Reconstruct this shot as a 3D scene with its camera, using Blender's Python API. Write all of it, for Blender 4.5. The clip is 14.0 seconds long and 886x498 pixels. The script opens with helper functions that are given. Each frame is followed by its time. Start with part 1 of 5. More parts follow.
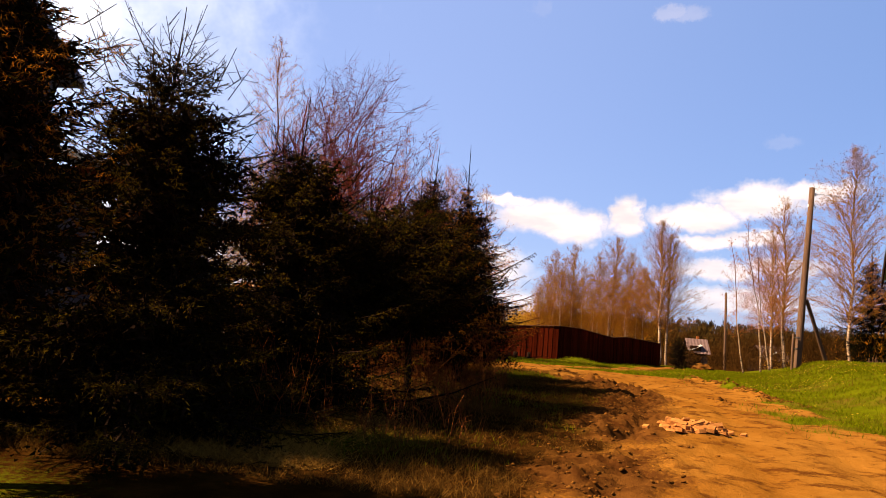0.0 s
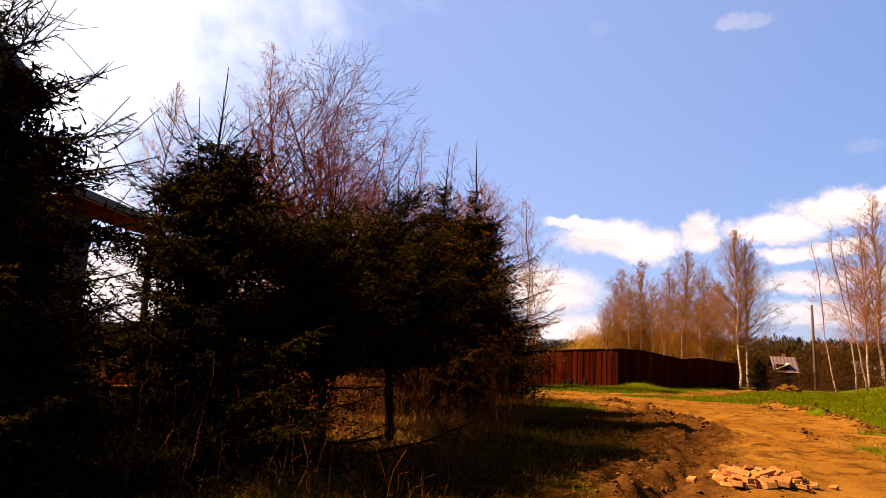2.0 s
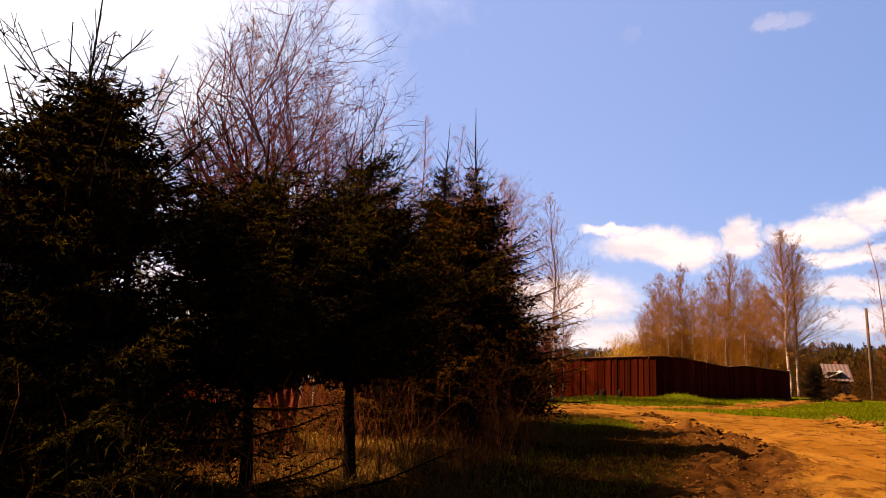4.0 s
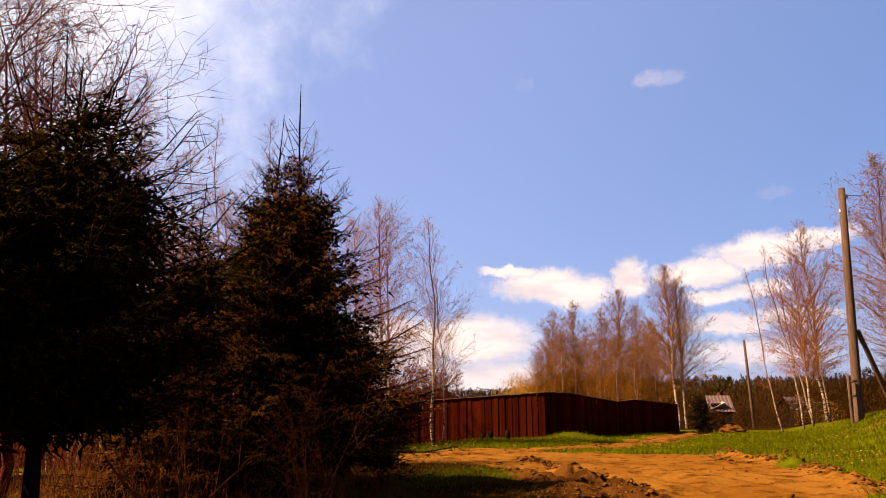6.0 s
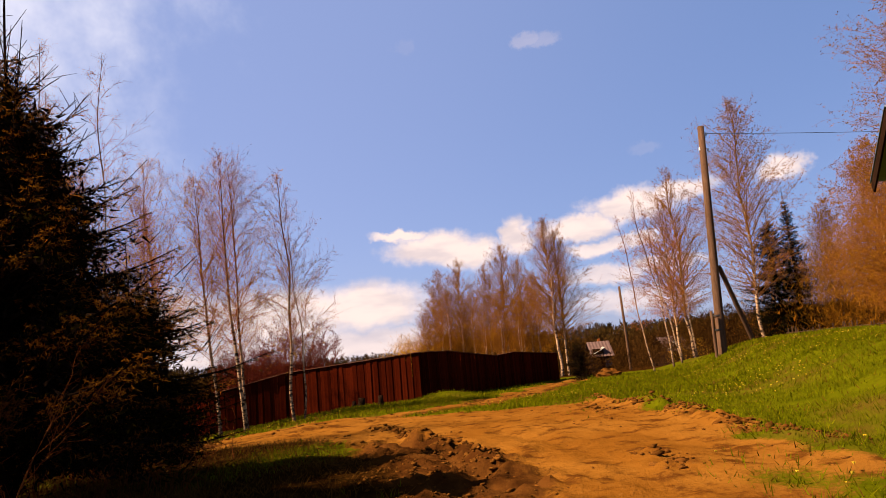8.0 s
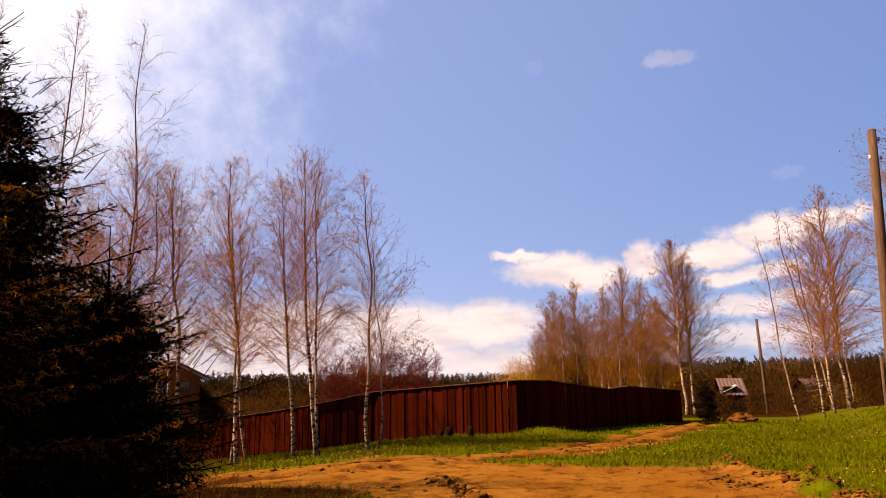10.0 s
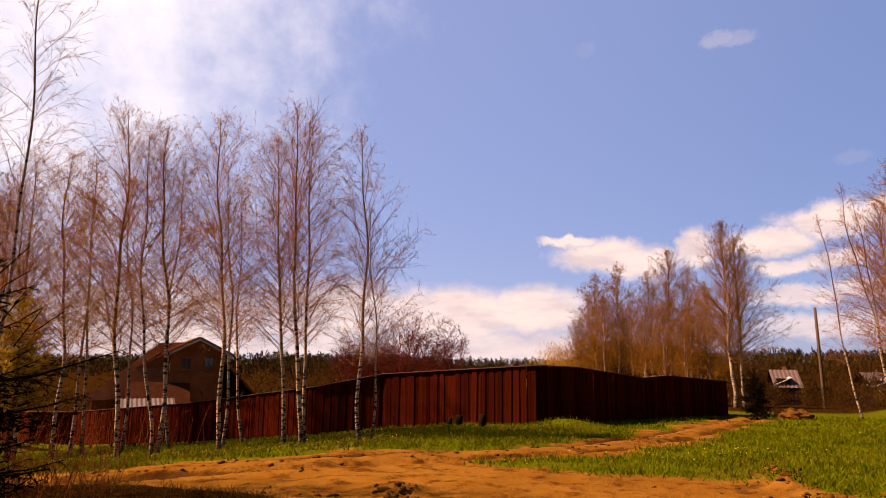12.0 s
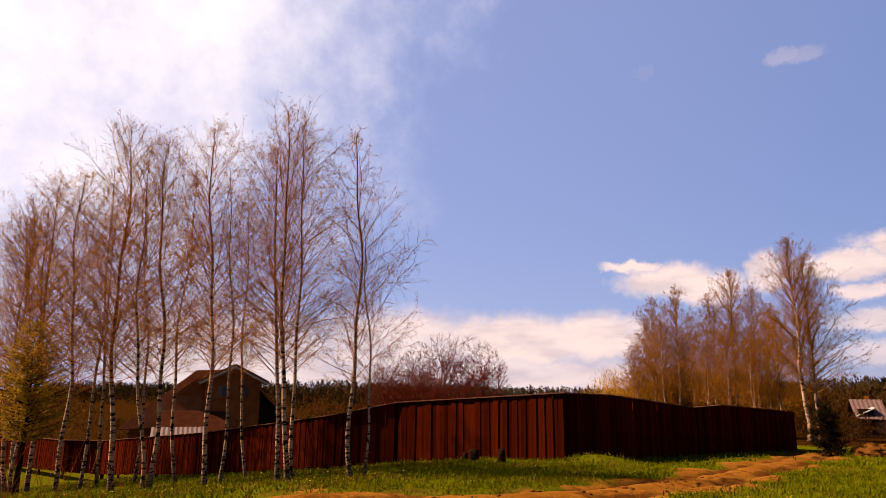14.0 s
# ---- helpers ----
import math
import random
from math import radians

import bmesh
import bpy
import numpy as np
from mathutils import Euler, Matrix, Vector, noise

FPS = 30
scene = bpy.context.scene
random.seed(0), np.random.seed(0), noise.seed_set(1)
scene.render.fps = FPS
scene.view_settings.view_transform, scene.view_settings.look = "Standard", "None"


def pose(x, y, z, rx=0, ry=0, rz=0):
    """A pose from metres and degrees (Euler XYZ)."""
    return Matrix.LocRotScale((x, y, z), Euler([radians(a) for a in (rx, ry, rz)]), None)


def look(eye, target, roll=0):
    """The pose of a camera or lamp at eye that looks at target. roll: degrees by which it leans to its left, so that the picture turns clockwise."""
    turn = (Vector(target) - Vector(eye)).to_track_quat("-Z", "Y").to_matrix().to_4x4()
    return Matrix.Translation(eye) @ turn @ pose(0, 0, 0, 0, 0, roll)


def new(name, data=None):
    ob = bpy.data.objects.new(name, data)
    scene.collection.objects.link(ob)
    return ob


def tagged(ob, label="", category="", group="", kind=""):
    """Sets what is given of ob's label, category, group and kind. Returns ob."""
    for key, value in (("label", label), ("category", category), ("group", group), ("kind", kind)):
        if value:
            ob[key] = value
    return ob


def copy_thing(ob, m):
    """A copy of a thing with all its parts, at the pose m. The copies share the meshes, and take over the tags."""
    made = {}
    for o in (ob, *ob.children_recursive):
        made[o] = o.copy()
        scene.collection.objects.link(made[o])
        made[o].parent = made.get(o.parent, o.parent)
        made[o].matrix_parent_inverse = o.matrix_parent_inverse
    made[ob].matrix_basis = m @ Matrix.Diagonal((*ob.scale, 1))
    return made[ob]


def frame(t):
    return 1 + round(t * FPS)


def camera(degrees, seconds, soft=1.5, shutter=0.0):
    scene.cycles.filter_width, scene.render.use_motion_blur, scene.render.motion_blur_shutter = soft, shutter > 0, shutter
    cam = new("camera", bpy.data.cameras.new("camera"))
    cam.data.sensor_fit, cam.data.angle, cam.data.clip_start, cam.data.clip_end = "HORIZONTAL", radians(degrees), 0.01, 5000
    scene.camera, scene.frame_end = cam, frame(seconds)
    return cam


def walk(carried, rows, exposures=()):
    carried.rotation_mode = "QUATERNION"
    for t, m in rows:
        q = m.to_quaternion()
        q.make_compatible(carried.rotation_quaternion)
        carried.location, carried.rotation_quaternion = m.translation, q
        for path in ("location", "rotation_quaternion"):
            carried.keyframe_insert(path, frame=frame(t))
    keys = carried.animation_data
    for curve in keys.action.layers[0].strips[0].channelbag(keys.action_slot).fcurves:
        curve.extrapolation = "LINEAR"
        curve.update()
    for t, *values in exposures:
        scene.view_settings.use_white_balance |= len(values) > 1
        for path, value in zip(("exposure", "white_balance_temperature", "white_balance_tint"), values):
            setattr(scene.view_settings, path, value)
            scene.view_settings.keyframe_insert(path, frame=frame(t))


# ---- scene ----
cam = camera(67.8, 14.0, soft=0.75)
PATH = [
    (0, (-1.253, -2.527, 1.78), (-1.516, -0.555, 1.985), 4.6),
    (0.5, (-1.046, -1.871, 1.783), (-1.254, 0.083, 2.154), -0.6),
    (1, (-0.748, -1.301, 1.802), (-1.091, 0.645, 2.115), 5.5),
    (1.5, (-0.572, -0.618, 1.823), (-0.763, 1.342, 2.173), 0.4),
    (2, (-0.315, 0.007, 1.795), (-0.782, 1.932, 2.073), 2.3),
    (4.5, (-0.066, 3.022, 1.754), (-0.647, 4.907, 2.084), 1.6),
    (5, (0.07, 3.7, 1.738), (-0.483, 5.586, 2.112), 0.2),
    (5.5, (0.151, 4.223, 1.67), (-0.173, 6.166, 2.011), 1.8),
    (6, (0.317, 4.888, 1.676), (0.042, 6.821, 2.112), -0.3),
    (6.5, (0.546, 5.306, 1.667), (0.407, 7.265, 2.046), 1.6),
    (7, (0.781, 5.789, 1.622), (0.704, 7.748, 2.017), -1.0),
    (7.5, (0.889, 6.381, 1.634), (0.887, 8.362, 1.912), 0.6),
    (8, (1.169, 6.873, 1.606), (1.219, 8.847, 1.923), -5.2),
    (10.5, (1.897, 10.116, 1.83), (1.538, 12.045, 2.221), 0.4),
    (11, (2.077, 10.693, 1.751), (1.723, 12.635, 2.072), 1.1),
    (11.5, (2.263, 11.432, 1.768), (1.782, 13.334, 2.16), -1.6),
    (12, (2.453, 11.945, 1.792), (2.001, 13.862, 2.139), 0.5),
    (12.5, (2.564, 12.591, 1.779), (2.078, 14.492, 2.169), -3.5),
    (13, (2.8, 13.102, 1.808), (2.442, 15.034, 2.179), 1.3),
    (13.5, (2.935, 13.748, 1.748), (2.546, 15.668, 2.153), -2.8),
    (14, (3.261, 14.148, 1.764), (2.64, 16.0, 2.192), 0.6),
]
walk(cam, [(t, look(eye, target, roll)) for t, eye, target, roll in PATH],
     [(0, 2.10, 6850, 17), (1, 2.06, 6850, 17), (1.6, 2.10, 6900, 18), (4.5, 2.01, 7000, 22), (6.5, 1.90, 7000, 22), (7.5, 1.81, 7000, 22), (8.2, 1.77, 7000, 22), (10.5, 1.85, 7100, 24), (11, 1.73, 7200, 28), (12, 1.71, 7200, 28), (14, 1.65, 7100, 28)])


# ---- world, sun ----
SUN_BEARING, SUN_HEIGHT = -102.0, 45.0      # degrees to the right of +y, degrees up
SKY, AIR, HAZE = 0.05, 0.549, 0.5


def node(tree, kind, inputs=(), **props):
    n = tree.nodes.new(kind)
    for k, v in props.items():
        setattr(n, k, v)
    for i, v in enumerate(inputs):
        if v is None:
            continue
        if isinstance(v, bpy.types.NodeSocket):
            tree.links.new(v, n.inputs[i])
        else:
            n.inputs[i].default_value = v
    return n


def math_(tree, op, a, b=0.0, c=0.0, clamp=False):
    return node(tree, "ShaderNodeMath", (a, b, c), operation=op, use_clamp=clamp).outputs[0]


def mix(tree, fac, a, b, blend="MIX"):
    n = tree.nodes.new("ShaderNodeMix")
    n.data_type, n.blend_type = "RGBA", blend
    for i, v in ((0, fac), (6, a), (7, b)):
        if isinstance(v, bpy.types.NodeSocket):
            tree.links.new(v, n.inputs[i])
        else:
            n.inputs[i].default_value = v if i == 0 else (*v[:3], 1)
    return n.outputs[2]


def step(tree, value, lo, hi, a=0.0, b=1.0):
    n = node(tree, "ShaderNodeMapRange", (value, lo, hi, a, b), interpolation_type="SMOOTHSTEP")
    return n.outputs[0]


def make_world():
    world = bpy.data.worlds.new("sky")
    scene.world = world
    world.use_nodes = True
    t = world.node_tree
    back = t.nodes["Background"]
    sky = t.nodes.new("ShaderNodeTexSky")
    sky.sky_type, sky.sun_disc = "NISHITA", False
    sky.sun_elevation, sky.sun_rotation = radians(SUN_HEIGHT), radians(SUN_BEARING)
    sky.air_density, sky.dust_density, sky.ozone_density, sky.altitude = 1.0, 0.6, 2.5, 100
    way = node(t, "ShaderNodeTexCoord").outputs["Generated"]
    xyz = node(t, "ShaderNodeSeparateXYZ", (way,))
    x, y, z = xyz.outputs
    azimuth = math_(t, "MULTIPLY", math_(t, "ARCTAN2", x, y), 57.2958)
    height = math_(t, "MULTIPLY", math_(t, "ARCSINE", z), 57.2958)
    flat = node(t, "ShaderNodeCombineXYZ", (azimuth, height, 0.0)).outputs[0]
    # ragged edges: the place of each look-up is shaken by noise
    n1 = node(t, "ShaderNodeTexNoise", (flat, None, 0.55, 5.0, 0.62))
    shake = node(t, "ShaderNodeVectorMath", (n1.outputs["Color"], (0.5, 0.5, 0.5)), operation="SUBTRACT").outputs[0]
    shake = node(t, "ShaderNodeVectorMath", (shake, (4.2, 1.9, 0), flat), operation="MULTIPLY_ADD").outputs[0]
    clouds = [  # azimuth, height, half width, half height, weight
        (0.9, 9.2, 5.0, 1.5, 1), (-2.3, 10.5, 2.6, 0.55, 1), (3.6, 8.6, 3.6, 1.5, 1), (8.0, 9.6, 1.8, 1.7, 1),
        (13.5, 9.7, 4.0, 1.2, 1), (18.0, 11.0, 4.2, 1.5, 1), (22.0, 11.6, 3.0, 1.0, 1), (14.7, 7.7, 3.0, 0.8, 0.9),
        (17.5, 8.2, 3.0, 0.6, 0.9), (14.9, 5.5, 3.4, 0.9, 0.85), (20.0, 5.9, 3.5, 0.7, 0.8), (17.0, 3.2, 6.0, 1.1, 0.7),
        (29.5, 11.9, 2.6, 1.1, 1), (-12.5, 4.4, 8.5, 2.6, 1), (-5.2, 4.7, 5.5, 2.4, 1), (-22.0, 4.2, 9.0, 3.2, 0.9),
        (-36.0, 3.0, 11.0, 4.2, 0.9), (-14.0, 1.5, 26.0, 1.6, 0.8), (10.6, 25.7, 1.3, 0.7, 0.22), (12.4, 25.5, 1.7, 0.6, 0.17), (19.7, 15.6, 1.3, 0.6, 0.08),
        (-0.6, 26.2, 1.1, 0.7, 0.05)]
    total = None
    for az, el, w, h, weight in clouds:
        v = node(t, "ShaderNodeVectorMath", (shake, (1 / w, 1 / h, 0), (-az / w, -el / h, 0)), operation="MULTIPLY_ADD").outputs[0]
        r = node(t, "ShaderNodeVectorMath", (v,), operation="LENGTH").outputs["Value"]
        f = step(t, r, 1.18, 0.5, 0.0, weight)
        total = f if total is None else math_(t, "MAXIMUM", total, f)
    n2 = node(t, "ShaderNodeTexNoise", (node(t, "ShaderNodeVectorMath", (flat, (0.5, 1.6, 1)), operation="MULTIPLY").outputs[0], None, 0.4, 3.0, 0.5))
    inner = step(t, n2.outputs[0], 0.30, 0.62, 0.1, 1.0)
    # broad sun glare put into the sky colour, ragged and in streaks
    lit = Vector((math.sin(radians(-60)) * math.cos(radians(32)), math.cos(radians(-60)) * math.cos(radians(32)), math.sin(radians(32))))
    dot = node(t, "ShaderNodeVectorMath", (way, tuple(lit)), operation="DOT_PRODUCT").outputs["Value"]
    n3 = node(t, "ShaderNodeTexNoise", (flat, None, 0.11, 5.0, 0.6))
    glare = step(t, math_(t, "ADD", dot, math_(t, "MULTIPLY", n3.outputs[0], 0.3)), 0.93, 1.19)
    tint = mix(t, 1.0, sky.outputs[0], (1.15, 1.08, 1.18), "MULTIPLY")
    tint = mix(t, step(t, height, 30.0, 62.0, HAZE, 0.0), tint, mix(t, step(t, dot, 0.0, 0.85), (2.1, 4.3, 9.1), (4.4, 6.5, 11.7)))
    tint = mix(t, glare, tint, (12.0, 12.6, 13.0))
    white = mix(t, inner, (7.8, 7.3, 7.5), (11.0, 9.8, 9.0))
    colour = mix(t, total, tint, white)
    colour = mix(t, 1.0, colour, (AIR, AIR, AIR), "MULTIPLY")
    t.links.new(colour, back.inputs[0])
    back.inputs[1].default_value = SKY


make_world()
sun = new("sun", bpy.data.lights.new("sun", "SUN"))
sun.data.energy, sun.data.angle, sun.data.color = 5.0, radians(0.6), (1.0, 0.87, 0.66)
sun_way = Vector((math.sin(radians(SUN_BEARING)) * math.cos(radians(SUN_HEIGHT)),
                  math.cos(radians(SUN_BEARING)) * math.cos(radians(SUN_HEIGHT)), math.sin(radians(SUN_HEIGHT))))
sun.matrix_world = look(tuple(sun_way * 200), (0, 0, 0))


# ---- materials ----
def material(name, colours, size=1.0, rough=0.85, bump=0.3, fine=None, spread=0.0, stretch=(1, 1, 1), metal=0.0, leafy=0.0, where="Object", gloss=0.0):
    """Two scales of noise between three colours; spread: brightness that differs from piece to piece."""
    m = bpy.data.materials.new(name)
    m.use_nodes = True
    t = m.node_tree
    b = t.nodes["Principled BSDF"]
    co = node(t, "ShaderNodeTexCoord").outputs["Object"] if where == "Object" else node(t, "ShaderNodeNewGeometry").outputs["Position"]
    co = node(t, "ShaderNodeVectorMath", (co, stretch), operation="MULTIPLY").outputs[0]
    big = node(t, "ShaderNodeTexNoise", (co, None, 1.0 / size, 4.0, 0.6)).outputs[0]
    small = node(t, "ShaderNodeTexNoise", (co, None, (fine or 9.0) / size, 5.0, 0.65)).outputs[0]
    c = mix(t, step(t, big, 0.35, 0.65), colours[0], colours[1])
    c = mix(t, step(t, small, 0.48, 0.72), c, colours[2])
    if spread:
        lone = node(t, "ShaderNodeObjectInfo").outputs["Random"]
        isle = node(t, "ShaderNodeNewGeometry").outputs["Random Per Island"]
        both = math_(t, "FRACT", math_(t, "ADD", lone, isle))
        c = mix(t, 1.0, c, node(t, "ShaderNodeCombineColor", (*[math_(t, "MULTIPLY_ADD", both, spread * k, 1 - spread / 2) for k in (1.0, 0.97, 0.9)],)).outputs[0], "MULTIPLY")
    t.links.new(c, b.inputs["Base Color"])
    b.inputs["Roughness"].default_value = rough
    b.inputs["Metallic"].default_value = metal
    b.inputs["Specular IOR Level"].default_value = gloss if not metal else 0.5
    if bump:
        n = node(t, "ShaderNodeBump", (bump, 0.02 * size))
        t.links.new(small, n.inputs["Height"])
        t.links.new(n.outputs[0], b.inputs["Normal"])
    if leafy:
        tr = node(t, "ShaderNodeBsdfTranslucent")
        t.links.new(c, tr.inputs[0])
        ms = node(t, "ShaderNodeMixShader", (leafy, b.outputs[0], tr.outputs[0]))
        t.links.new(ms.outputs[0], t.nodes["Material Output"].inputs[0])
    return m


def ground_material():
    m = bpy.data.materials.new("earth_and_turf")
    m.use_nodes = True
    t = m.node_tree
    b = t.nodes["Principled BSDF"]
    co = node(t, "ShaderNodeNewGeometry").outputs["Position"]
    big = node(t, "ShaderNodeTexNoise", (co, None, 0.5, 5.0, 0.6)).outputs[0]
    mid = node(t, "ShaderNodeTexNoise", (co, None, 2.6, 6.0, 0.65)).outputs[0]
    fine = node(t, "ShaderNodeTexNoise", (co, None, 17.0, 6.0, 0.7)).outputs[0]
    earth = mix(t, step(t, big, 0.35, 0.66), (0.1122, 0.0385, 0.0044), (0.1610, 0.0615, 0.0083))
    earth = mix(t, step(t, mid, 0.48, 0.66), earth, (0.0549, 0.01646, 0.0025))
    earth = mix(t, step(t, big, 0.54, 0.70, 0.0, 0.6), earth, (0.0749, 0.025, 0.00349))
    earth = mix(t, step(t, fine, 0.52, 0.78, 0.0, 0.75), earth, (0.1518, 0.0659, 0.01198))
    mud_shade = mix(t, step(t, mid, 0.4, 0.65), (0.0343, 0.01053, 0.00203), (0.0655, 0.0222, 0.0039))
    # dry verge ground, darkened so its colour carries the spruces' shade
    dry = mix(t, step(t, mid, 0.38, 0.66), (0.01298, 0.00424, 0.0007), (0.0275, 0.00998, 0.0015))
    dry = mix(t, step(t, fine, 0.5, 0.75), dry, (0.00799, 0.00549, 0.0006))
    green = mix(t, step(t, mid, 0.36, 0.66), (0.0351, 0.0370, 0.0006), (0.0546, 0.0546, 0.0009))
    green = mix(t, step(t, fine, 0.52, 0.74), green, (0.0499, 0.0329, 0.00349))
    green = mix(t, step(t, big, 0.50, 0.66, 0.0, 0.8), green, (0.0599, 0.0339, 0.00399))
    def attr(name):
        return node(t, "ShaderNodeAttribute", (), attribute_name=name).outputs["Fac"]
    ragged = math_(t, "MULTIPLY", math_(t, "SUBTRACT", fine, 0.5), 0.9)
    def edge(name):
        return step(t, math_(t, "ADD", attr(name), ragged), 0.3, 0.7)
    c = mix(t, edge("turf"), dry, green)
    c = mix(t, edge("bare"), c, earth)
    c = mix(t, edge("mud_shade"), c, mud_shade)
    t.links.new(c, b.inputs["Base Color"])
    b.inputs["Roughness"].default_value = 0.95
    b.inputs["Specular IOR Level"].default_value = 0.0
    h = math_(t, "ADD", math_(t, "MULTIPLY", mid, 1.0), math_(t, "MULTIPLY", fine, 0.45))
    n = node(t, "ShaderNodeBump", (0.9, 0.05))
    t.links.new(h, n.inputs["Height"])
    t.links.new(n.outputs[0], b.inputs["Normal"])
    return m


def birch_bark(name, low, high):
    m = bpy.data.materials.new(name)
    m.use_nodes = True
    t = m.node_tree
    b = t.nodes["Principled BSDF"]
    co = node(t, "ShaderNodeTexCoord").outputs["Object"]
    ring = node(t, "ShaderNodeVectorMath", (co, (2.2, 2.2, 11.0)), operation="MULTIPLY").outputs[0]
    marks = node(t, "ShaderNodeTexNoise", (ring, None, 1.6, 4.0, 0.65)).outputs[0]
    z = node(t, "ShaderNodeSeparateXYZ", (co,)).outputs[2]
    scars = node(t, "ShaderNodeTexNoise", (node(t, "ShaderNodeVectorMath", (co, (5.0, 5.0, 8.0)), operation="MULTIPLY").outputs[0], None, 1.1, 3.0, 0.6)).outputs[0]
    rough_base = step(t, math_(t, "ADD", z, math_(t, "MULTIPLY", marks, 1.3)), 1.25, 0.45)
    c = mix(t, step(t, marks, 0.35, 0.6), (0.37, 0.225, 0.125), (0.25, 0.135, 0.07))
    c = mix(t, step(t, marks, 0.53, 0.58), c, (0.01498, 0.01098, 0.00899))
    c = mix(t, step(t, math_(t, "SUBTRACT", scars, math_(t, "MULTIPLY", z, 0.045)), 0.50, 0.54), c, (0.01098, 0.00799, 0.00649))
    c = mix(t, rough_base, c, (0.025, 0.01794, 0.01298))
    young = step(t, z, low, high)
    c = mix(t, young, c, (0.0749, 0.0275, 0.01498))
    t.links.new(c, b.inputs["Base Color"])
    b.inputs["Roughness"].default_value = 0.8
    b.inputs["Specular IOR Level"].default_value = 0.0
    n = node(t, "ShaderNodeBump", (0.4, 0.01))
    t.links.new(marks, n.inputs["Height"])
    t.links.new(n.outputs[0], b.inputs["Normal"])
    return m


EARTH = ground_material()
BIRCH = birch_bark("birch_bark", 2.6, 7.0)
BIRCH_TALL = birch_bark("tall_birch_bark", 9.0, 14.0)
NEEDLE = material("spruce_needles", ((0.00936, 0.00562, 0.0007), (0.0452, 0.0261, 0.00203), (0.1482, 0.0827, 0.00585)), 0.9, 0.7, 0, spread=0.8, leafy=0.35)
# darker copy of the needles; the crown's inner shade is in the colour
NEEDLE_SHADE = material("shaded_spruce_needles", ((0.0078, 0.00546, 0.0007), (0.01404, 0.00936, 0.00109), (0.00468, 0.00328, 0.00055)), 0.9, 0.8, 0, spread=0.6)
NEEDLE_BROWN = material("rusty_spruce_needles", ((0.1716, 0.0499, 0.00468), (0.2808, 0.0998, 0.00858), (0.0234, 0.01404, 0.00218)), 0.9, 0.75, 0, spread=0.7, leafy=0.4)
NEEDLE_FAR = material("far_spruce_needles", ((0.00345, 0.00414, 0.00101), (0.0069, 0.00662, 0.00152), (0.0023, 0.00249, 0.00076)), 1.2, 0.8, 0, spread=0.6)
PINE = material("pine_needles", ((0.234, 0.1248, 0.00936), (0.312, 0.1677, 0.01248), (0.1092, 0.0663, 0.00624)), 0.9, 0.7, 0, spread=0.6, leafy=0.45)
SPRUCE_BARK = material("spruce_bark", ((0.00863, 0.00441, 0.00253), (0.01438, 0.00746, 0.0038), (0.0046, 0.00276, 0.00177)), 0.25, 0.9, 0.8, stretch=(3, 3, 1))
TWIG = material("birch_twigs", ((0.1673, 0.04189, 0.01131), (0.2288, 0.06208, 0.0156), (0.1056, 0.02768, 0.0078)), 0.8, 0.8, 0)
TWIG_FAR = material("brown_birch_twigs", ((0.1479, 0.05025, 0.009611), (0.1947, 0.06935, 0.0131), (0.09732, 0.03255, 0.006552)), 0.8, 0.8, 0)
TWIG_GREY = material("willow_twigs", ((0.0936, 0.01558, 0.00824), (0.0655, 0.01138, 0.00604), (0.1185, 0.0227, 0.01153)), 0.8, 0.8, 0)
BUD = material("opening_buds", ((0.3370, 0.1630, 0.01404), (0.3744, 0.1716, 0.01716), (0.2527, 0.1544, 0.01014)), 1.5, 0.7, 0, spread=0.7, leafy=0.5)
BUD_BROWN = material("brown_catkins", ((0.1824, 0.06588, 0.00489), (0.2345, 0.09296, 0.007238), (0.1217, 0.04647, 0.003994)), 2.5, 0.8, 0, spread=0.7, leafy=0.3)
SCRUB = material("brown_scrub", ((0.02394, 0.008916, 0.001953), (0.03594, 0.01438, 0.003073), (0.01434, 0.006436, 0.0014)), 3.0, 0.9, 0, spread=0.6)
FOREST = material("far_forest", ((0.02802, 0.01365, 0.003276), (0.03869, 0.02023, 0.004641), (0.01451, 0.009282, 0.002457)), 12.0, 0.95, 0, spread=0.6, where="world")
FENCE = material("red_brown_fence_paint", ((0.0312, 0.00328, 0.00094), (0.0499, 0.00624, 0.00164), (0.01248, 0.00156, 0.00062)), 0.5, 0.95, 0.35, spread=0.95, stretch=(3, 3, 0.5))
FENCE_CAP = material("weathered_fence_cap", ((0.0691, 0.0244, 0.01316), (0.1174, 0.0503, 0.0296), (0.0482, 0.01721, 0.01053)), 0.4, 0.6, 0.2)
POLE = material("grey_pole_wood", ((0.0663, 0.0335, 0.01794), (0.0975, 0.0515, 0.0289), (0.0312, 0.0156, 0.00936)), 0.35, 0.85, 0.6, stretch=(6, 6, 0.6))
PORCELAIN = material("white_porcelain", ((0.3744, 0.3644, 0.3494), (0.3994, 0.3994, 0.3894), (0.2995, 0.2895, 0.2746)), 0.2, 0.25, 0, gloss=0.5)
WIRE = material("grey_wire", ((0.0259, 0.0249, 0.0253), (0.0345, 0.0332, 0.0303), (0.01724, 0.01654, 0.01519)), 0.5, 0.5, 0, metal=0.6)
BRICK = material("salmon_brick", ((0.2418, 0.0819, 0.01872), (0.2964, 0.117, 0.0281), (0.156, 0.0468, 0.0117)), 0.12, 0.9, 0.5, spread=0.5)
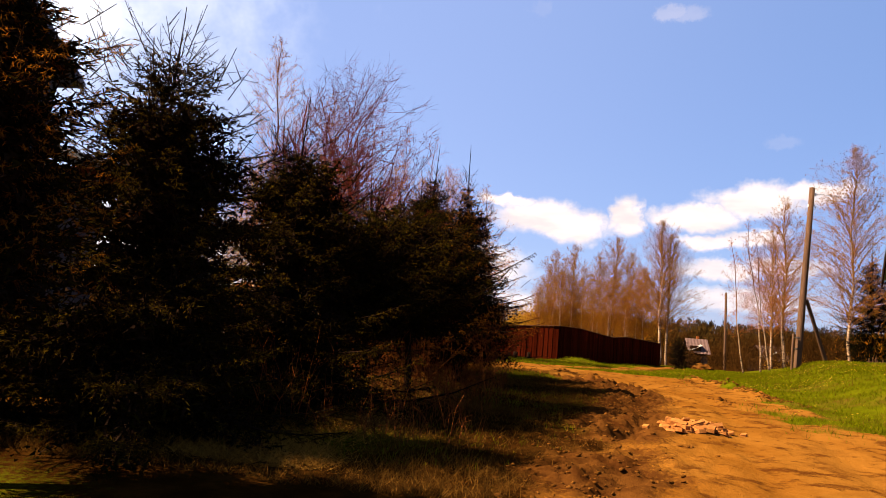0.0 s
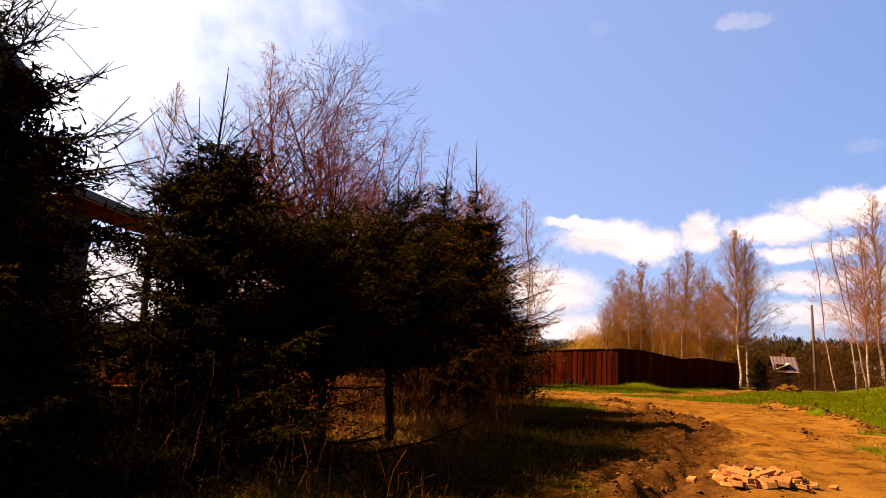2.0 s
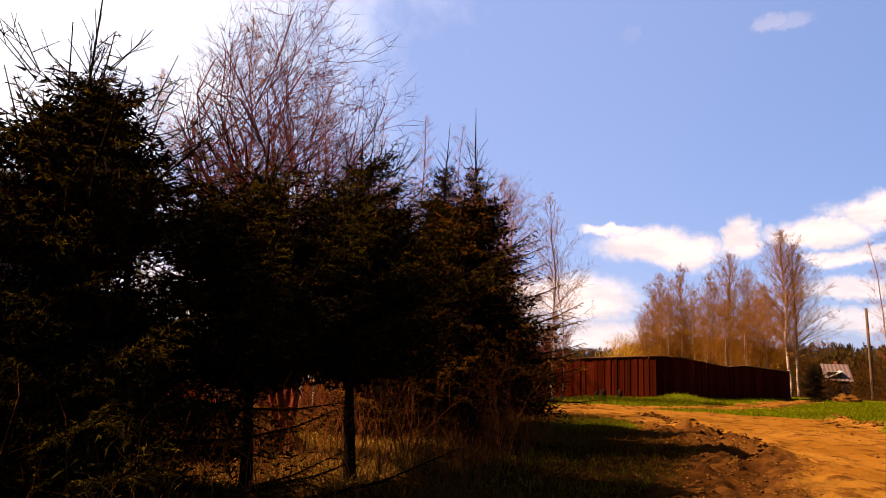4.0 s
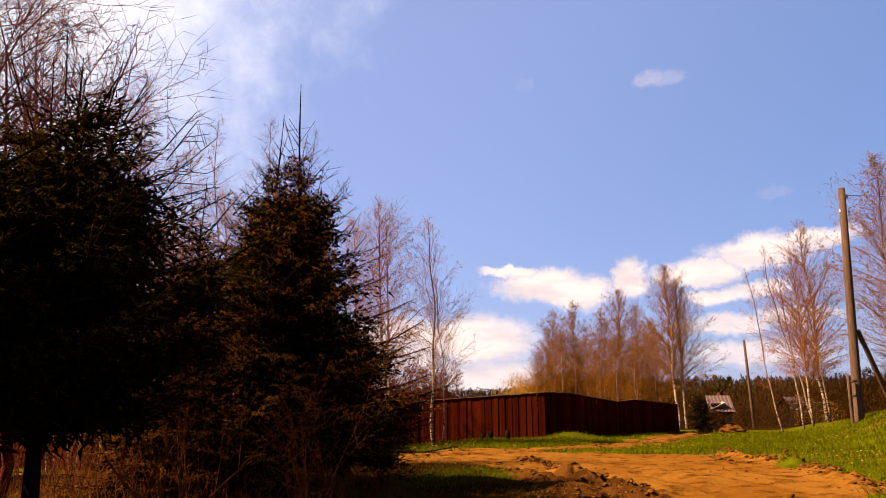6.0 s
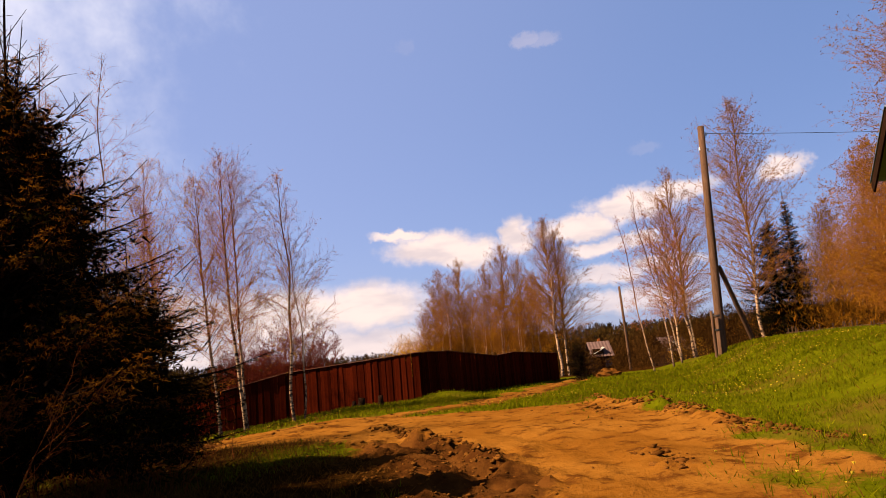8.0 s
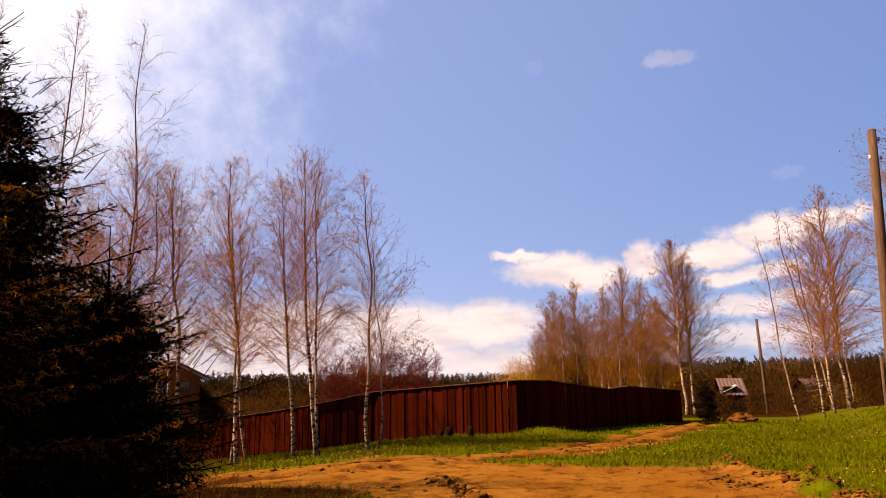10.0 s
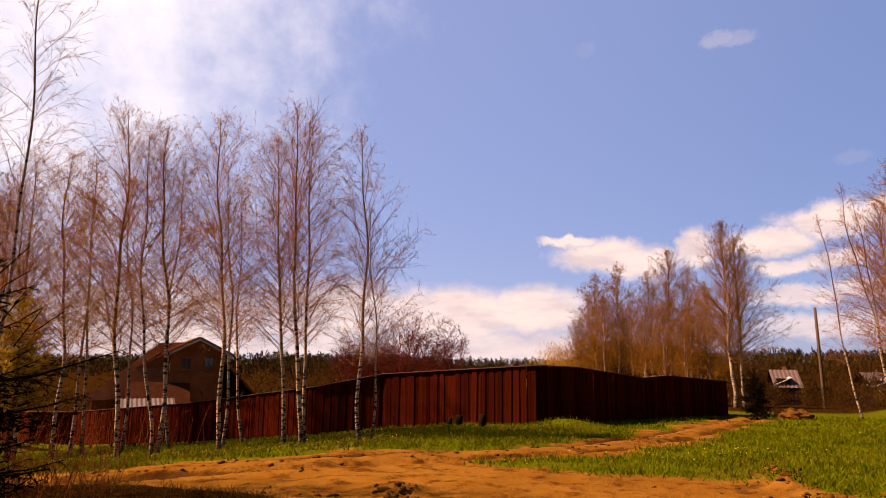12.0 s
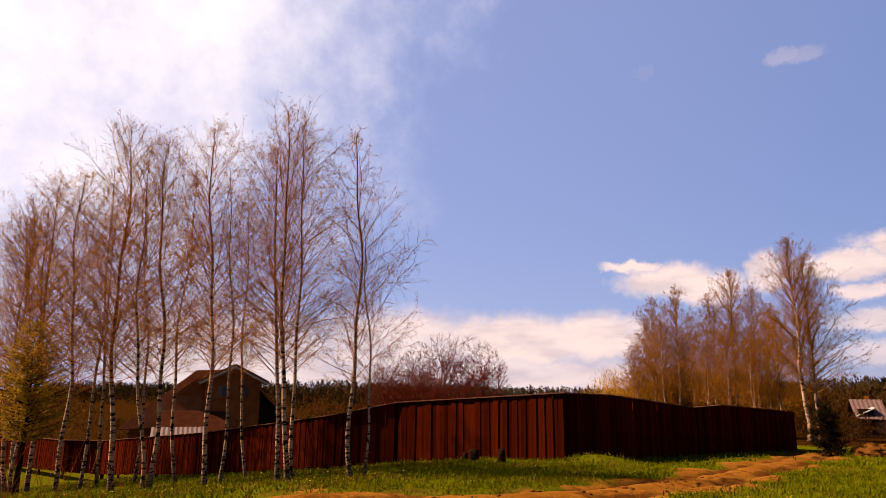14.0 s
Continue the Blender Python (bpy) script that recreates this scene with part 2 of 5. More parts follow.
GRASS = material("spring_grass", ((0.0597, 0.0636, 0.00084), (0.0840, 0.0867, 0.00113), (0.1259, 0.0887, 0.00337)), 1.2, 0.75, 0, spread=0.6, leafy=0.3, where="world")
STRAW = material("dry_grass", ((0.0674, 0.0275, 0.00449), (0.1048, 0.0459, 0.00749), (0.0349, 0.01348, 0.00275)), 0.8, 0.8, 0, spread=0.7, leafy=0.25, where="world")
LITTER = material("golden_litter", ((0.1872, 0.0819, 0.01248), (0.2574, 0.1209, 0.01872), (0.0936, 0.0359, 0.00624)), 0.6, 0.8, 0, spread=0.7, leafy=0.2, where="world")
STALK = material("dead_stalks", ((0.0897, 0.0234, 0.00585), (0.1287, 0.0359, 0.00897), (0.0468, 0.01326, 0.0039)), 0.8, 0.85, 0, spread=0.6)
FLOWER = material("dandelion_yellow", ((0.2696, 0.1725, 0.00949), (0.2875, 0.207, 0.01895), (0.2336, 0.1381, 0.00949)), 0.5, 0.7, 0)
CLOD = material("dry_clods", ((0.064, 0.0211, 0.00343), (0.0975, 0.0359, 0.00585), (0.0351, 0.01131, 0.00211)), 0.15, 0.95, 0.7, spread=0.5)
GREEN_WALL = material("pale_green_planks", ((0.1087, 0.1434, 0.0388), (0.129, 0.1597, 0.0509), (0.0781, 0.1043, 0.0269)), 0.6, 0.7, 0.3, spread=0.25, stretch=(3, 3, 0.5))
TIN = material("blue_grey_sheet_metal", ((0.1019, 0.1173, 0.1255), (0.1358, 0.1466, 0.1494), (0.0746, 0.0848, 0.0926)), 0.8, 0.45, 0.1, metal=0.35)
SLATE = material("grey_slate_roof", ((0.0575, 0.058, 0.0633), (0.0776, 0.0773, 0.0835), (0.0402, 0.0414, 0.0456)), 0.8, 0.7, 0.3, gloss=0.25)
DARK_WOOD = material("dark_board_wood", ((0.01294, 0.00608, 0.00329), (0.0201, 0.00938, 0.0048), (0.00719, 0.00359, 0.00228)), 0.4, 0.85, 0.3, stretch=(4, 4, 0.6))
LOG_BROWN = material("brown_house_boards", ((0.1638, 0.0437, 0.01209), (0.2106, 0.0608, 0.01716), (0.1014, 0.0265, 0.0078)), 0.7, 0.8, 0.3, spread=0.3)
GREY_WALL = material("grey_render_wall", ((0.0519, 0.0439, 0.0379), (0.0639, 0.0539, 0.0479), (0.036, 0.0311, 0.0279)), 0.7, 0.9, 0.2)
BROWN_ROOF = material("brown_roof_sheet", ((0.1404, 0.0406, 0.01326), (0.1872, 0.0562, 0.01872), (0.0897, 0.0257, 0.00936)), 0.9, 0.6, 0.2)
RED_ROOF = material("rusty_red_roof", ((0.0474, 0.01298, 0.00549), (0.0649, 0.01895, 0.00799), (0.03, 0.00899, 0.00399)), 0.6, 0.65, 0.2)
PALE_ROOF = material("pale_asbestos_roof", ((0.0699, 0.0349, 0.025), (0.0849, 0.0449, 0.0329), (0.0499, 0.0239, 0.017)), 0.6, 0.8, 0.3, gloss=0.25)
PALE_TRIM = material("pale_painted_trim", ((0.207, 0.1822, 0.1468), (0.2243, 0.2043, 0.172), (0.1725, 0.1491, 0.1164)), 0.5, 0.6, 0.1)


def glass_material():
    m = bpy.data.materials.new("dark_window_glass")
    m.use_nodes = True
    b = m.node_tree.nodes["Principled BSDF"]
    b.inputs["Base Color"].default_value = (0.03, 0.035, 0.04, 1)
    b.inputs["Roughness"].default_value = 0.06
    return m


GLASS = glass_material()


# ---- building helpers ----
def smooth(a, b, v):
    t = np.clip((np.asarray(v, float) - a) / (b - a), 0, 1)
    return t * t * (3 - 2 * t)


def mesh_from(name, verts, faces, mat):
    """A mesh from arrays: verts n x 3, faces m x 3 or m x 4."""
    me = bpy.data.meshes.new(name)
    verts = np.asarray(verts, dtype=np.float32)
    faces = np.asarray(faces, dtype=np.int32)
    k = faces.shape[1]
    me.vertices.add(len(verts))
    me.vertices.foreach_set("co", verts.ravel())
    me.loops.add(faces.size)
    me.loops.foreach_set("vertex_index", faces.ravel())
    me.polygons.add(len(faces))
    me.polygons.foreach_set("loop_start", np.arange(0, faces.size, k, dtype=np.int32))
    me.polygons.foreach_set("loop_total", np.full(len(faces), k, dtype=np.int32))
    me.update(calc_edges=True)
    me.validate()
    for mm in (mat if isinstance(mat, (list, tuple)) else [mat]):
        me.materials.append(mm)
    return me


def part(name, me, parent=None, label="", m=None):
    """Links a mesh (or a bmesh with its material) as one object under its thing."""
    ob = new(name, me)
    if parent is not None:
        ob.parent = parent
    if m is not None:
        ob.matrix_basis = m
    if label:
        tagged(ob, label)
    return ob


def from_bm(name, bm, mat):
    me = bpy.data.meshes.new(name)
    bm.to_mesh(me)
    bm.free()
    me.materials.append(mat)
    return me


def box_mesh(name, size, mat, bevel=0.006, centre=(0, 0, 0)):
    bm = bmesh.new()
    bmesh.ops.create_cube(bm, size=1)
    bmesh.ops.scale(bm, vec=size, verts=bm.verts)
    bmesh.ops.translate(bm, vec=centre, verts=bm.verts)
    if bevel:
        bmesh.ops.bevel(bm, geom=bm.edges[:], offset=bevel, segments=1, affect="EDGES")
    return from_bm(name, bm, mat)


def prisms(p0, p1, r0, r1, sides=3):
    """Many straight tapered sticks at once."""
    p0, p1 = np.asarray(p0, float), np.asarray(p1, float)
    r0, r1 = np.asarray(r0, float)[:, None], np.asarray(r1, float)[:, None]
    d = p1 - p0
    d /= np.maximum(np.linalg.norm(d, axis=1, keepdims=True), 1e-9)
    ref = np.where(np.abs(d[:, 2:3]) > 0.9, np.array([[1.0, 0, 0]]), np.array([[0, 0, 1.0]]))
    u = np.cross(d, ref)
    u /= np.linalg.norm(u, axis=1, keepdims=True)
    v = np.cross(d, u)
    n = len(p0)
    rings = []
    for p, r in ((p0, r0), (p1, r1)):
        for k in range(sides):
            a = 2 * math.pi * k / sides
            rings.append(p + (u * math.cos(a) + v * math.sin(a)) * r)
    verts = np.stack(rings, 1).reshape(-1, 3)
    base = np.arange(n)[:, None] * 2 * sides
    faces = []
    for k in range(sides):
        q = (k + 1) % sides
        faces.append(np.stack([base[:, 0] + k, base[:, 0] + q, base[:, 0] + sides + q, base[:, 0] + sides + k], 1))
    return verts, np.concatenate(faces)


def tube(points, radii, sides=8, cap=True):
    """One bent tapered stem through points."""
    pts = [Vector(p) for p in points]
    verts, faces = [], []
    for i, p in enumerate(pts):
        d = (pts[min(i + 1, len(pts) - 1)] - pts[max(i - 1, 0)]).normalized()
        u = d.cross(Vector((1, 0.02, 0)) if abs(d.z) > 0.8 else Vector((0, 0, 1))).normalized()
        v = d.cross(u)
        for k in range(sides):
            a = 2 * math.pi * k / sides
            verts.append(p + (u * math.cos(a) + v * math.sin(a)) * radii[i])
    for i in range(len(pts) - 1):
        for k in range(sides):
            q = (k + 1) % sides
            faces.append((i * sides + k, i * sides + q, (i + 1) * sides + q, (i + 1) * sides + k))
    verts = np.array([tuple(v) for v in verts])
    faces = np.array(faces)
    return verts, faces


def join(parts):
    """Several (verts, faces) of one face size as one."""
    vs, fs, off = [], [], 0
    for v, f in parts:
        vs.append(v)
        fs.append(np.asarray(f) + off)
        off += len(v)
    return np.concatenate(vs), np.concatenate(fs)


def flakes(centres, ways, length, width, rng):
    """Small three-cornered leaves at centres, pointing along ways."""
    c, d = np.asarray(centres, float), np.asarray(ways, float)
    d = d / np.maximum(np.linalg.norm(d, axis=1, keepdims=True), 1e-9)
    side = np.cross(d, rng.normal(size=d.shape))
    side /= np.maximum(np.linalg.norm(side, axis=1, keepdims=True), 1e-9)
    length, width = np.broadcast_to(length, len(c))[:, None], np.broadcast_to(width, len(c))[:, None]
    verts = np.stack([c - side * width / 2, c + side * width / 2, c + d * length], 1).reshape(-1, 3)
    return verts, np.arange(len(c) * 3).reshape(-1, 3)


def slivers(p0, p1, width, rng):
    """The finest twigs: one long thin three-cornered piece each."""
    p0, p1 = np.asarray(p0, float), np.asarray(p1, float)
    d = p1 - p0
    return flakes(p0, d, np.linalg.norm(d, axis=1), width, rng)


def with_slivers(solid, fine):
    """Four-cornered stick faces split so that they join with slivers."""
    v, f = solid
    f = np.concatenate([f[:, [0, 1, 2]], f[:, [0, 2, 3]]])
    return join([(v, f), fine])


def empty(name):
    return new(name, None)


# ---- the ground ----
def ground_z(x, y):
    x, y = np.asarray(x, float), np.asarray(y, float)
    z = 0.3 - 0.03 * np.clip(y - 22, 0, 30) - 0.042 * np.clip(y - 52, 0, 90)
    z = z - 0.11 * np.clip(-x - 2, 0, 24) * smooth(14, 28, y)
    x0 = 5.7 + 0.2586 * np.clip(y - 15, 0, 45)
    z = z + 0.834 * smooth(x0, x0 + 3.26, x) * (1 - smooth(31.4, 76.4, y)) + 0.357 * np.exp(-(((x - 15.4) / 4.5) ** 2 + ((y - 30) / 6) ** 2))
    z = z + 8.0 * smooth(230, 520, y) + 5.0 * smooth(60, 260, x) * smooth(60, 200, y)
    return z


def gz(x, y):
    return float(ground_z(x, y))


def wobble(x, y, s, k=0.0):
    return (np.sin(x * 1.3 * s + 1.7 * np.sin(y * 0.9 * s + k)) + np.sin(y * 1.7 * s + 1.3 * np.sin(x * 1.1 * s + 2 + k))) * 0.5


def grain(x, y, s, k=0.0):
    """Smooth random relief between 0 and 1 with s lumps to the metre."""
    x, y = np.asarray(x, float) * s + 37.3 * k, np.asarray(y, float) * s - 11.9 * k
    ix, iy = np.floor(x), np.floor(y)
    u, v = x - ix, y - iy
    u, v = u * u * (3 - 2 * u), v * v * (3 - 2 * v)
    def at(a, b):
        h = np.sin(a * 127.1 + b * 311.7) * 43758.5453
        return h - np.floor(h)
    return (at(ix, iy) * (1 - u) + at(ix + 1, iy) * u) * (1 - v) + (at(ix, iy + 1) * (1 - u) + at(ix + 1, iy + 1) * u) * v


def lumps(x, y):
    """Cloddy relief, about -1 to 1."""
    return (0.8 * grain(x, y, 3.1) + 0.8 * grain(x, y, 6.3, 1) + 0.7 * grain(x, y, 9.7, 2)) / 1.15 - 1.0


def track_distance(x, y):
    """Distance from the second track, which comes from the far side by the fence and bends off to -x."""
    way = [(-30, 17.2), (-14, 17.6), (-6, 19.8), (-2, 22.0), (1.7, 25.4), (3.8, 29.4), (6.2, 36), (8.5, 44)]
    best = np.full(np.shape(x), 1e9)
    for (ax, ay), (bx, by) in zip(way, way[1:]):
        dx, dy = bx - ax, by - ay
        t = np.clip(((x - ax) * dx + (y - ay) * dy) / (dx * dx + dy * dy), 0, 1)
        best = np.minimum(best, np.hypot(x - ax - t * dx, y - ay - t * dy))
    return best


def cover(x, y):
    """How much bare earth, muddy and shade-toned ground, and green turf lies at a place."""
    w = wobble(x, y, 0.9) * 0.35 + wobble(x, y, 2.7, 1.0) * 0.18
    left = np.interp(y, [-40, 2, 7, 10, 13.5, 16, 18, 19.2, 20, 22], [-1.6, -1.4, -0.5, 0.2, 0.8, 0.5, -0.3, -1.6, -4.5, -5.0])
    right = np.interp(y, [-40, 2, 10, 14, 20, 23, 25], [4.6, 4.8, 5.0, 5.2, 5.2, 4.4, 2.6])
    road = smooth(-0.35, 0.35, np.minimum(x - left, right - x) + w) * (1 - smooth(21.6, 23.2, y + w + 0.12 * (x - 2)))
    tr = 1 - smooth(0.7, 1.3, track_distance(x, y) + 1.5 * w)
    bare = np.maximum(road, tr)
    # muddy left edge, widened so its dark colour also carries the spruces' shade
    mud_shade = np.exp(-((x - left - 0.55) / 0.9) ** 2) * smooth(1, 5, y) * (1 - smooth(16.5, 19, y)) * (0.95 + 1.1 * w)
    d = track_distance(x, y)
    mud_shade = np.maximum(mud_shade, 0.85 * np.exp(-((d - 0.5) / 0.3) ** 2) * smooth(-12, -3, x) * (0.75 + 0.45 * wobble(x, y, 1.3, 3.0)))
    turf_right = smooth(-0.3, 0.6, x - right + w)
    turf_far = smooth(18.5, 21.5, y + w)
    patch = 0.55 * smooth(0.2, 0.9, wobble(x, y, 0.8, 4.0)) * smooth(1.5, 4.5, x)
    bare = bare - patch * smooth(3.0, 4.6, x) * 0.8
    tuft = 0.8 * np.exp(-(((x - 4.5) / 0.9) ** 2 + ((y - 12.0) / 1.5) ** 2)) * (0.8 + 0.6 * wobble(x, y, 2.6, 1.5))
    bare = bare - tuft
    patch = np.maximum(patch, 0.8 * tuft)
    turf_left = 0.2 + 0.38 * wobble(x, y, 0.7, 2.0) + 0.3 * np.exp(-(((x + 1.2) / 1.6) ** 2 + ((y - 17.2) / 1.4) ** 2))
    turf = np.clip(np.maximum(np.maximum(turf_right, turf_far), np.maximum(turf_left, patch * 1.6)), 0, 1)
    turf = np.maximum(turf, 0.9 * smooth(2.6, 4.2, x) * smooth(4, 9, y))
    far = smooth(44, 60, y)
    return np.clip(bare, 0, 1), np.clip(mud_shade, 0, 1), np.clip(turf * (1 - 0.8 * far), 0, 1)


BANKS = [  # start x, y, run x, y, half width, height
    (0.0, 20.0, 0.9, -2.2, 0.28, 0.07), (0.9, 17.7, 0.6, -1.5, 0.28, 0.065), (1.5, 16.0, 0.15, -1.5, 0.35, 0.06), (-1.0, 18.5, 1.0, -0.5, 0.3, 0.06), (4.0, 20.2, 0.5, -0.8, 0.3, 0.06),
    (4.9, 20.5, 0.4, -1.3, 0.3, 0.12), (5.3, 19.0, 0.05, -1.6, 0.3, 0.12), (5.25, 16.6, 0.1, -2.4, 0.3, 0.09), (4.7, 21.2, 0.3, 1.9, 0.3, 0.09), (3.5, 14.7, 0.0, -1.1, 0.25, 0.04)]


def relief(x, y):
    """Ruts, clods and mounds over the broad lie of the land."""
    bare, mud_shade, turf = cover(x, y)
    near = smooth(60, 35, y)
    dz = 0.02 * wobble(x, y, 1.1) * near + 0.012 * wobble(x, y, 3.1, 3.0) * near
    rough = lumps(x, y)
    dz = dz + (0.11 * mud_shade * smooth(20.5, 18.5, y) + 0.05 * mud_shade + 0.022 * bare) * rough * near
    # banks of dug earth left by a machine
    for cx, cy, dx, dy, wide, high in BANKS:
        t = np.clip(((x - cx) * dx + (y - cy) * dy) / (dx * dx + dy * dy), 0, 1)
        dz = dz + high * np.exp(-(((x - cx - t * dx) ** 2 + (y - cy - t * dy) ** 2) / wide ** 2)) * (0.55 + 1.3 * rough)
    left = np.interp(y, [-40, 2, 7, 10, 13.5, 16, 18], [-1.6, -1.4, -0.5, 0.2, 0.8, 0.5, -0.3])
    for off, deep in ((0.75, 0.06), (2.35, 0.035), (3.6, 0.03)):
        dz = dz - deep * np.exp(-((x - left - off) / 0.2) ** 2) * smooth(21, 17, y)
    dz = dz + 0.045 * np.exp(-((x - left - 0.25) / 0.25) ** 2) * smooth(2, 5, y) * smooth(18, 15, y) * (0.6 + 0.6 * wobble(x, y, 3.0))
    # tyre tread pressed into the soft edge
    tread = np.clip(1 - np.abs(x - left - 0.75) / 0.28, 0, 1) * smooth(4, 6, y) * smooth(15, 13, y)
    dz = dz + 0.028 * tread * np.sign(np.sin(y * 34 + x * 9))
    d = track_distance(x, y)
    dz = dz - 0.06 * np.exp(-((d - 0.55) / 0.2) ** 2) + 0.03 * np.exp(-(d / 0.25) ** 2)
    # pushed-up bank where the dozed yard ends at the turf
    right = np.interp(y, [-40, 2, 10, 14, 20, 23, 25], [4.6, 4.8, 5.0, 5.2, 5.2, 4.4, 2.6])
    dz = dz + 0.05 * np.exp(-((x - right) / 0.3) ** 2) * smooth(8, 13, y) * smooth(25, 22, y) * (0.5 + 0.9 * wobble(x, y, 2.3, 7.0))
    dz = dz + 0.32 * np.exp(-(((x - 1.5) / 0.9) ** 2 + ((y - 32.3) / 0.45) ** 2))
    return dz


def surface(x, y):
    return ground_z(x, y) + relief(x, y)


def sz(x, y):
    return float(surface(np.array([x]), np.array([y]))[0])


def make_ground():
    def line(lo, fine0, fine1, hi, fine, grow):
        a = list(np.arange(fine0, fine1, fine))
        s, v = fine, a[-1]
        while v < hi:
            s *= grow
            v += s
            a.append(v)
        s, v, b = fine, a[0], []
        while v > lo:
            s *= grow
            v -= s
            b.append(v)
        return np.array(b[::-1] + a)
    xs = line(-900, -3.0, 6.4, 900, 0.062, 1.06)
    ys = line(-300, 5.0, 27.0, 1500, 0.062, 1.06)
    gx, gy = np.meshgrid(xs, ys)
    gzz = surface(gx, gy)
    nx, ny = len(xs), len(ys)
    idx = np.arange(nx * ny).reshape(ny, nx)
    faces = np.stack([idx[:-1, :-1], idx[:-1, 1:], idx[1:, 1:], idx[1:, :-1]], -1).reshape(-1, 4)
    me = mesh_from("ground", np.stack([gx, gy, gzz], -1).reshape(-1, 3), faces, EARTH)
    me.polygons.foreach_set("use_smooth", np.ones(len(faces), dtype=bool))
    for name, values in zip(("bare", "mud_shade", "turf"), cover(gx, gy)):
        me.attributes.new(name, "FLOAT", "POINT").data.foreach_set("value", values.astype(np.float32).ravel())
    return tagged(new("ground", me), "orange earth yard and rough spring turf", "ground", kind="structure")


make_ground()


# ---- the fence ----
def fence_run(a, b, top_drop=0.0, cap=True, parent=None):
    """Upright boards, two rails and a capping from a to b; a, b: x, y, foot height, board height."""
    ax, ay, az, ah = a
    bx, by, bz, bh = b
    run = math.hypot(bx - ax, by - ay)
    turn = math.atan2(by - ay, bx - ax)
    rng = random.Random(int(run * 1000))
    board = box_mesh("board", (1.0, 0.03, 1.0), FENCE, 0.008, (0, 0, 0.5))
    widths = []
    while sum(widths) < run:
        widths.append(rng.choice((0.11, 0.13, 0.14, 0.16, 0.19)))
    fit, at = run / sum(widths), 0.0
    for i, wide in enumerate(widths):
        f = (at + wide * fit / 2) / run
        at += wide * fit
        over = i % 2 == 0 or rng.random() < 0.25
        proud = (0.007 if over else -0.012) + rng.uniform(-0.005, 0.005)
        x, y = ax + (bx - ax) * f, ay + (by - ay) * f
        z0 = az + (bz - az) * f + rng.uniform(-0.03, 0.02)
        h = ah + (bh - ah) * f + rng.uniform(-0.012, 0.008) - z0 + az + (bz - az) * f
        m = Matrix.Translation((x - math.sin(turn) * proud, y + math.cos(turn) * proud, z0)) @ Matrix.Rotation(turn + rng.uniform(-0.05, 0.05), 4, "Z") @ Matrix.Rotation(rng.uniform(-0.012, 0.012), 4, "Y") @ Matrix.Diagonal((wide * fit * (1.02 if over else 1.25), 1, h, 1))
        part("board", board, parent, m=m)
    back = Vector((math.sin(turn), -math.cos(turn), 0)) * -0.06
    for k in (0.18, 0.82):
        p0, p1 = Vector((ax, ay, az + ah * k)) + back, Vector((bx, by, bz + bh * k)) + back
        v, f = tube([p0, p1], [0.04, 0.04], 4)
        part("rail", mesh_from("rail", v, f, DARK_WOOD), parent)
    if cap:
        p0, p1 = Vector((ax, ay, az + ah + 0.012)), Vector((bx, by, bz + bh + 0.012))
        d = p1 - p0
        me = box_mesh("cap", (d.length + 0.04, 0.14, 0.03), FENCE_CAP, 0.005)
        part("cap", me, parent, "thin weathered capping board", m=Matrix.Translation((p0 + p1) / 2) @ d.to_track_quat("X", "Z").to_matrix().to_4x4())
    posts = max(2, int(run / 2.6))
    for i in range(posts + 1):
        f = min(0.995, max(0.005, i / posts))
        x, y = ax + (bx - ax) * f, ay + (by - ay) * f
        z0 = az + (bz - az) * f
        h = (ah + (bh - ah) * f) * 0.97
        me = box_mesh("post", (0.1, 0.1, h + 0.3), DARK_WOOD, 0.008, (0, 0, (h - 0.3) / 2))
        part("post", me, parent, m=Matrix.Translation((x + back.x * 1.9, y + back.y * 1.9, z0)) @ Matrix.Rotation(turn, 4, "Z"))


def make_fence():
    f = tagged(empty("board_fence"), "tall red-brown board fence round a yard", "fence")
    front = [(0.5, 33.0, 0.0, 1.8), (-4.9, 34.15, -0.36, 1.82), (-7.27, 33.9, -0.58, 1.58), (-14.0, 36.65, -1.37, 1.53), (-25.5, 43.2, -2.62, 1.72), (-27.9, 42.95, -2.55, 1.62), (-40, 47.5, -2.9, 1.72)]
    for a, b in zip(front, front[1:]):
        fence_run(b, a, parent=f)
    side = [(0.5, 33.0, 0.0, 1.8), (1.6, 34.6, -0.06, 1.82), (4.05, 39.2, -0.36, 1.72), (5.1, 40.9, -0.36, 1.8), (8.25, 46.0, -0.52, 1.66)]
    for a, b in zip(side, side[1:]):
        fence_run(a, b, parent=f)
    fence_run((8.25, 46.0, -0.52, 1.66), (2, 55, -0.9, 1.7), parent=f)


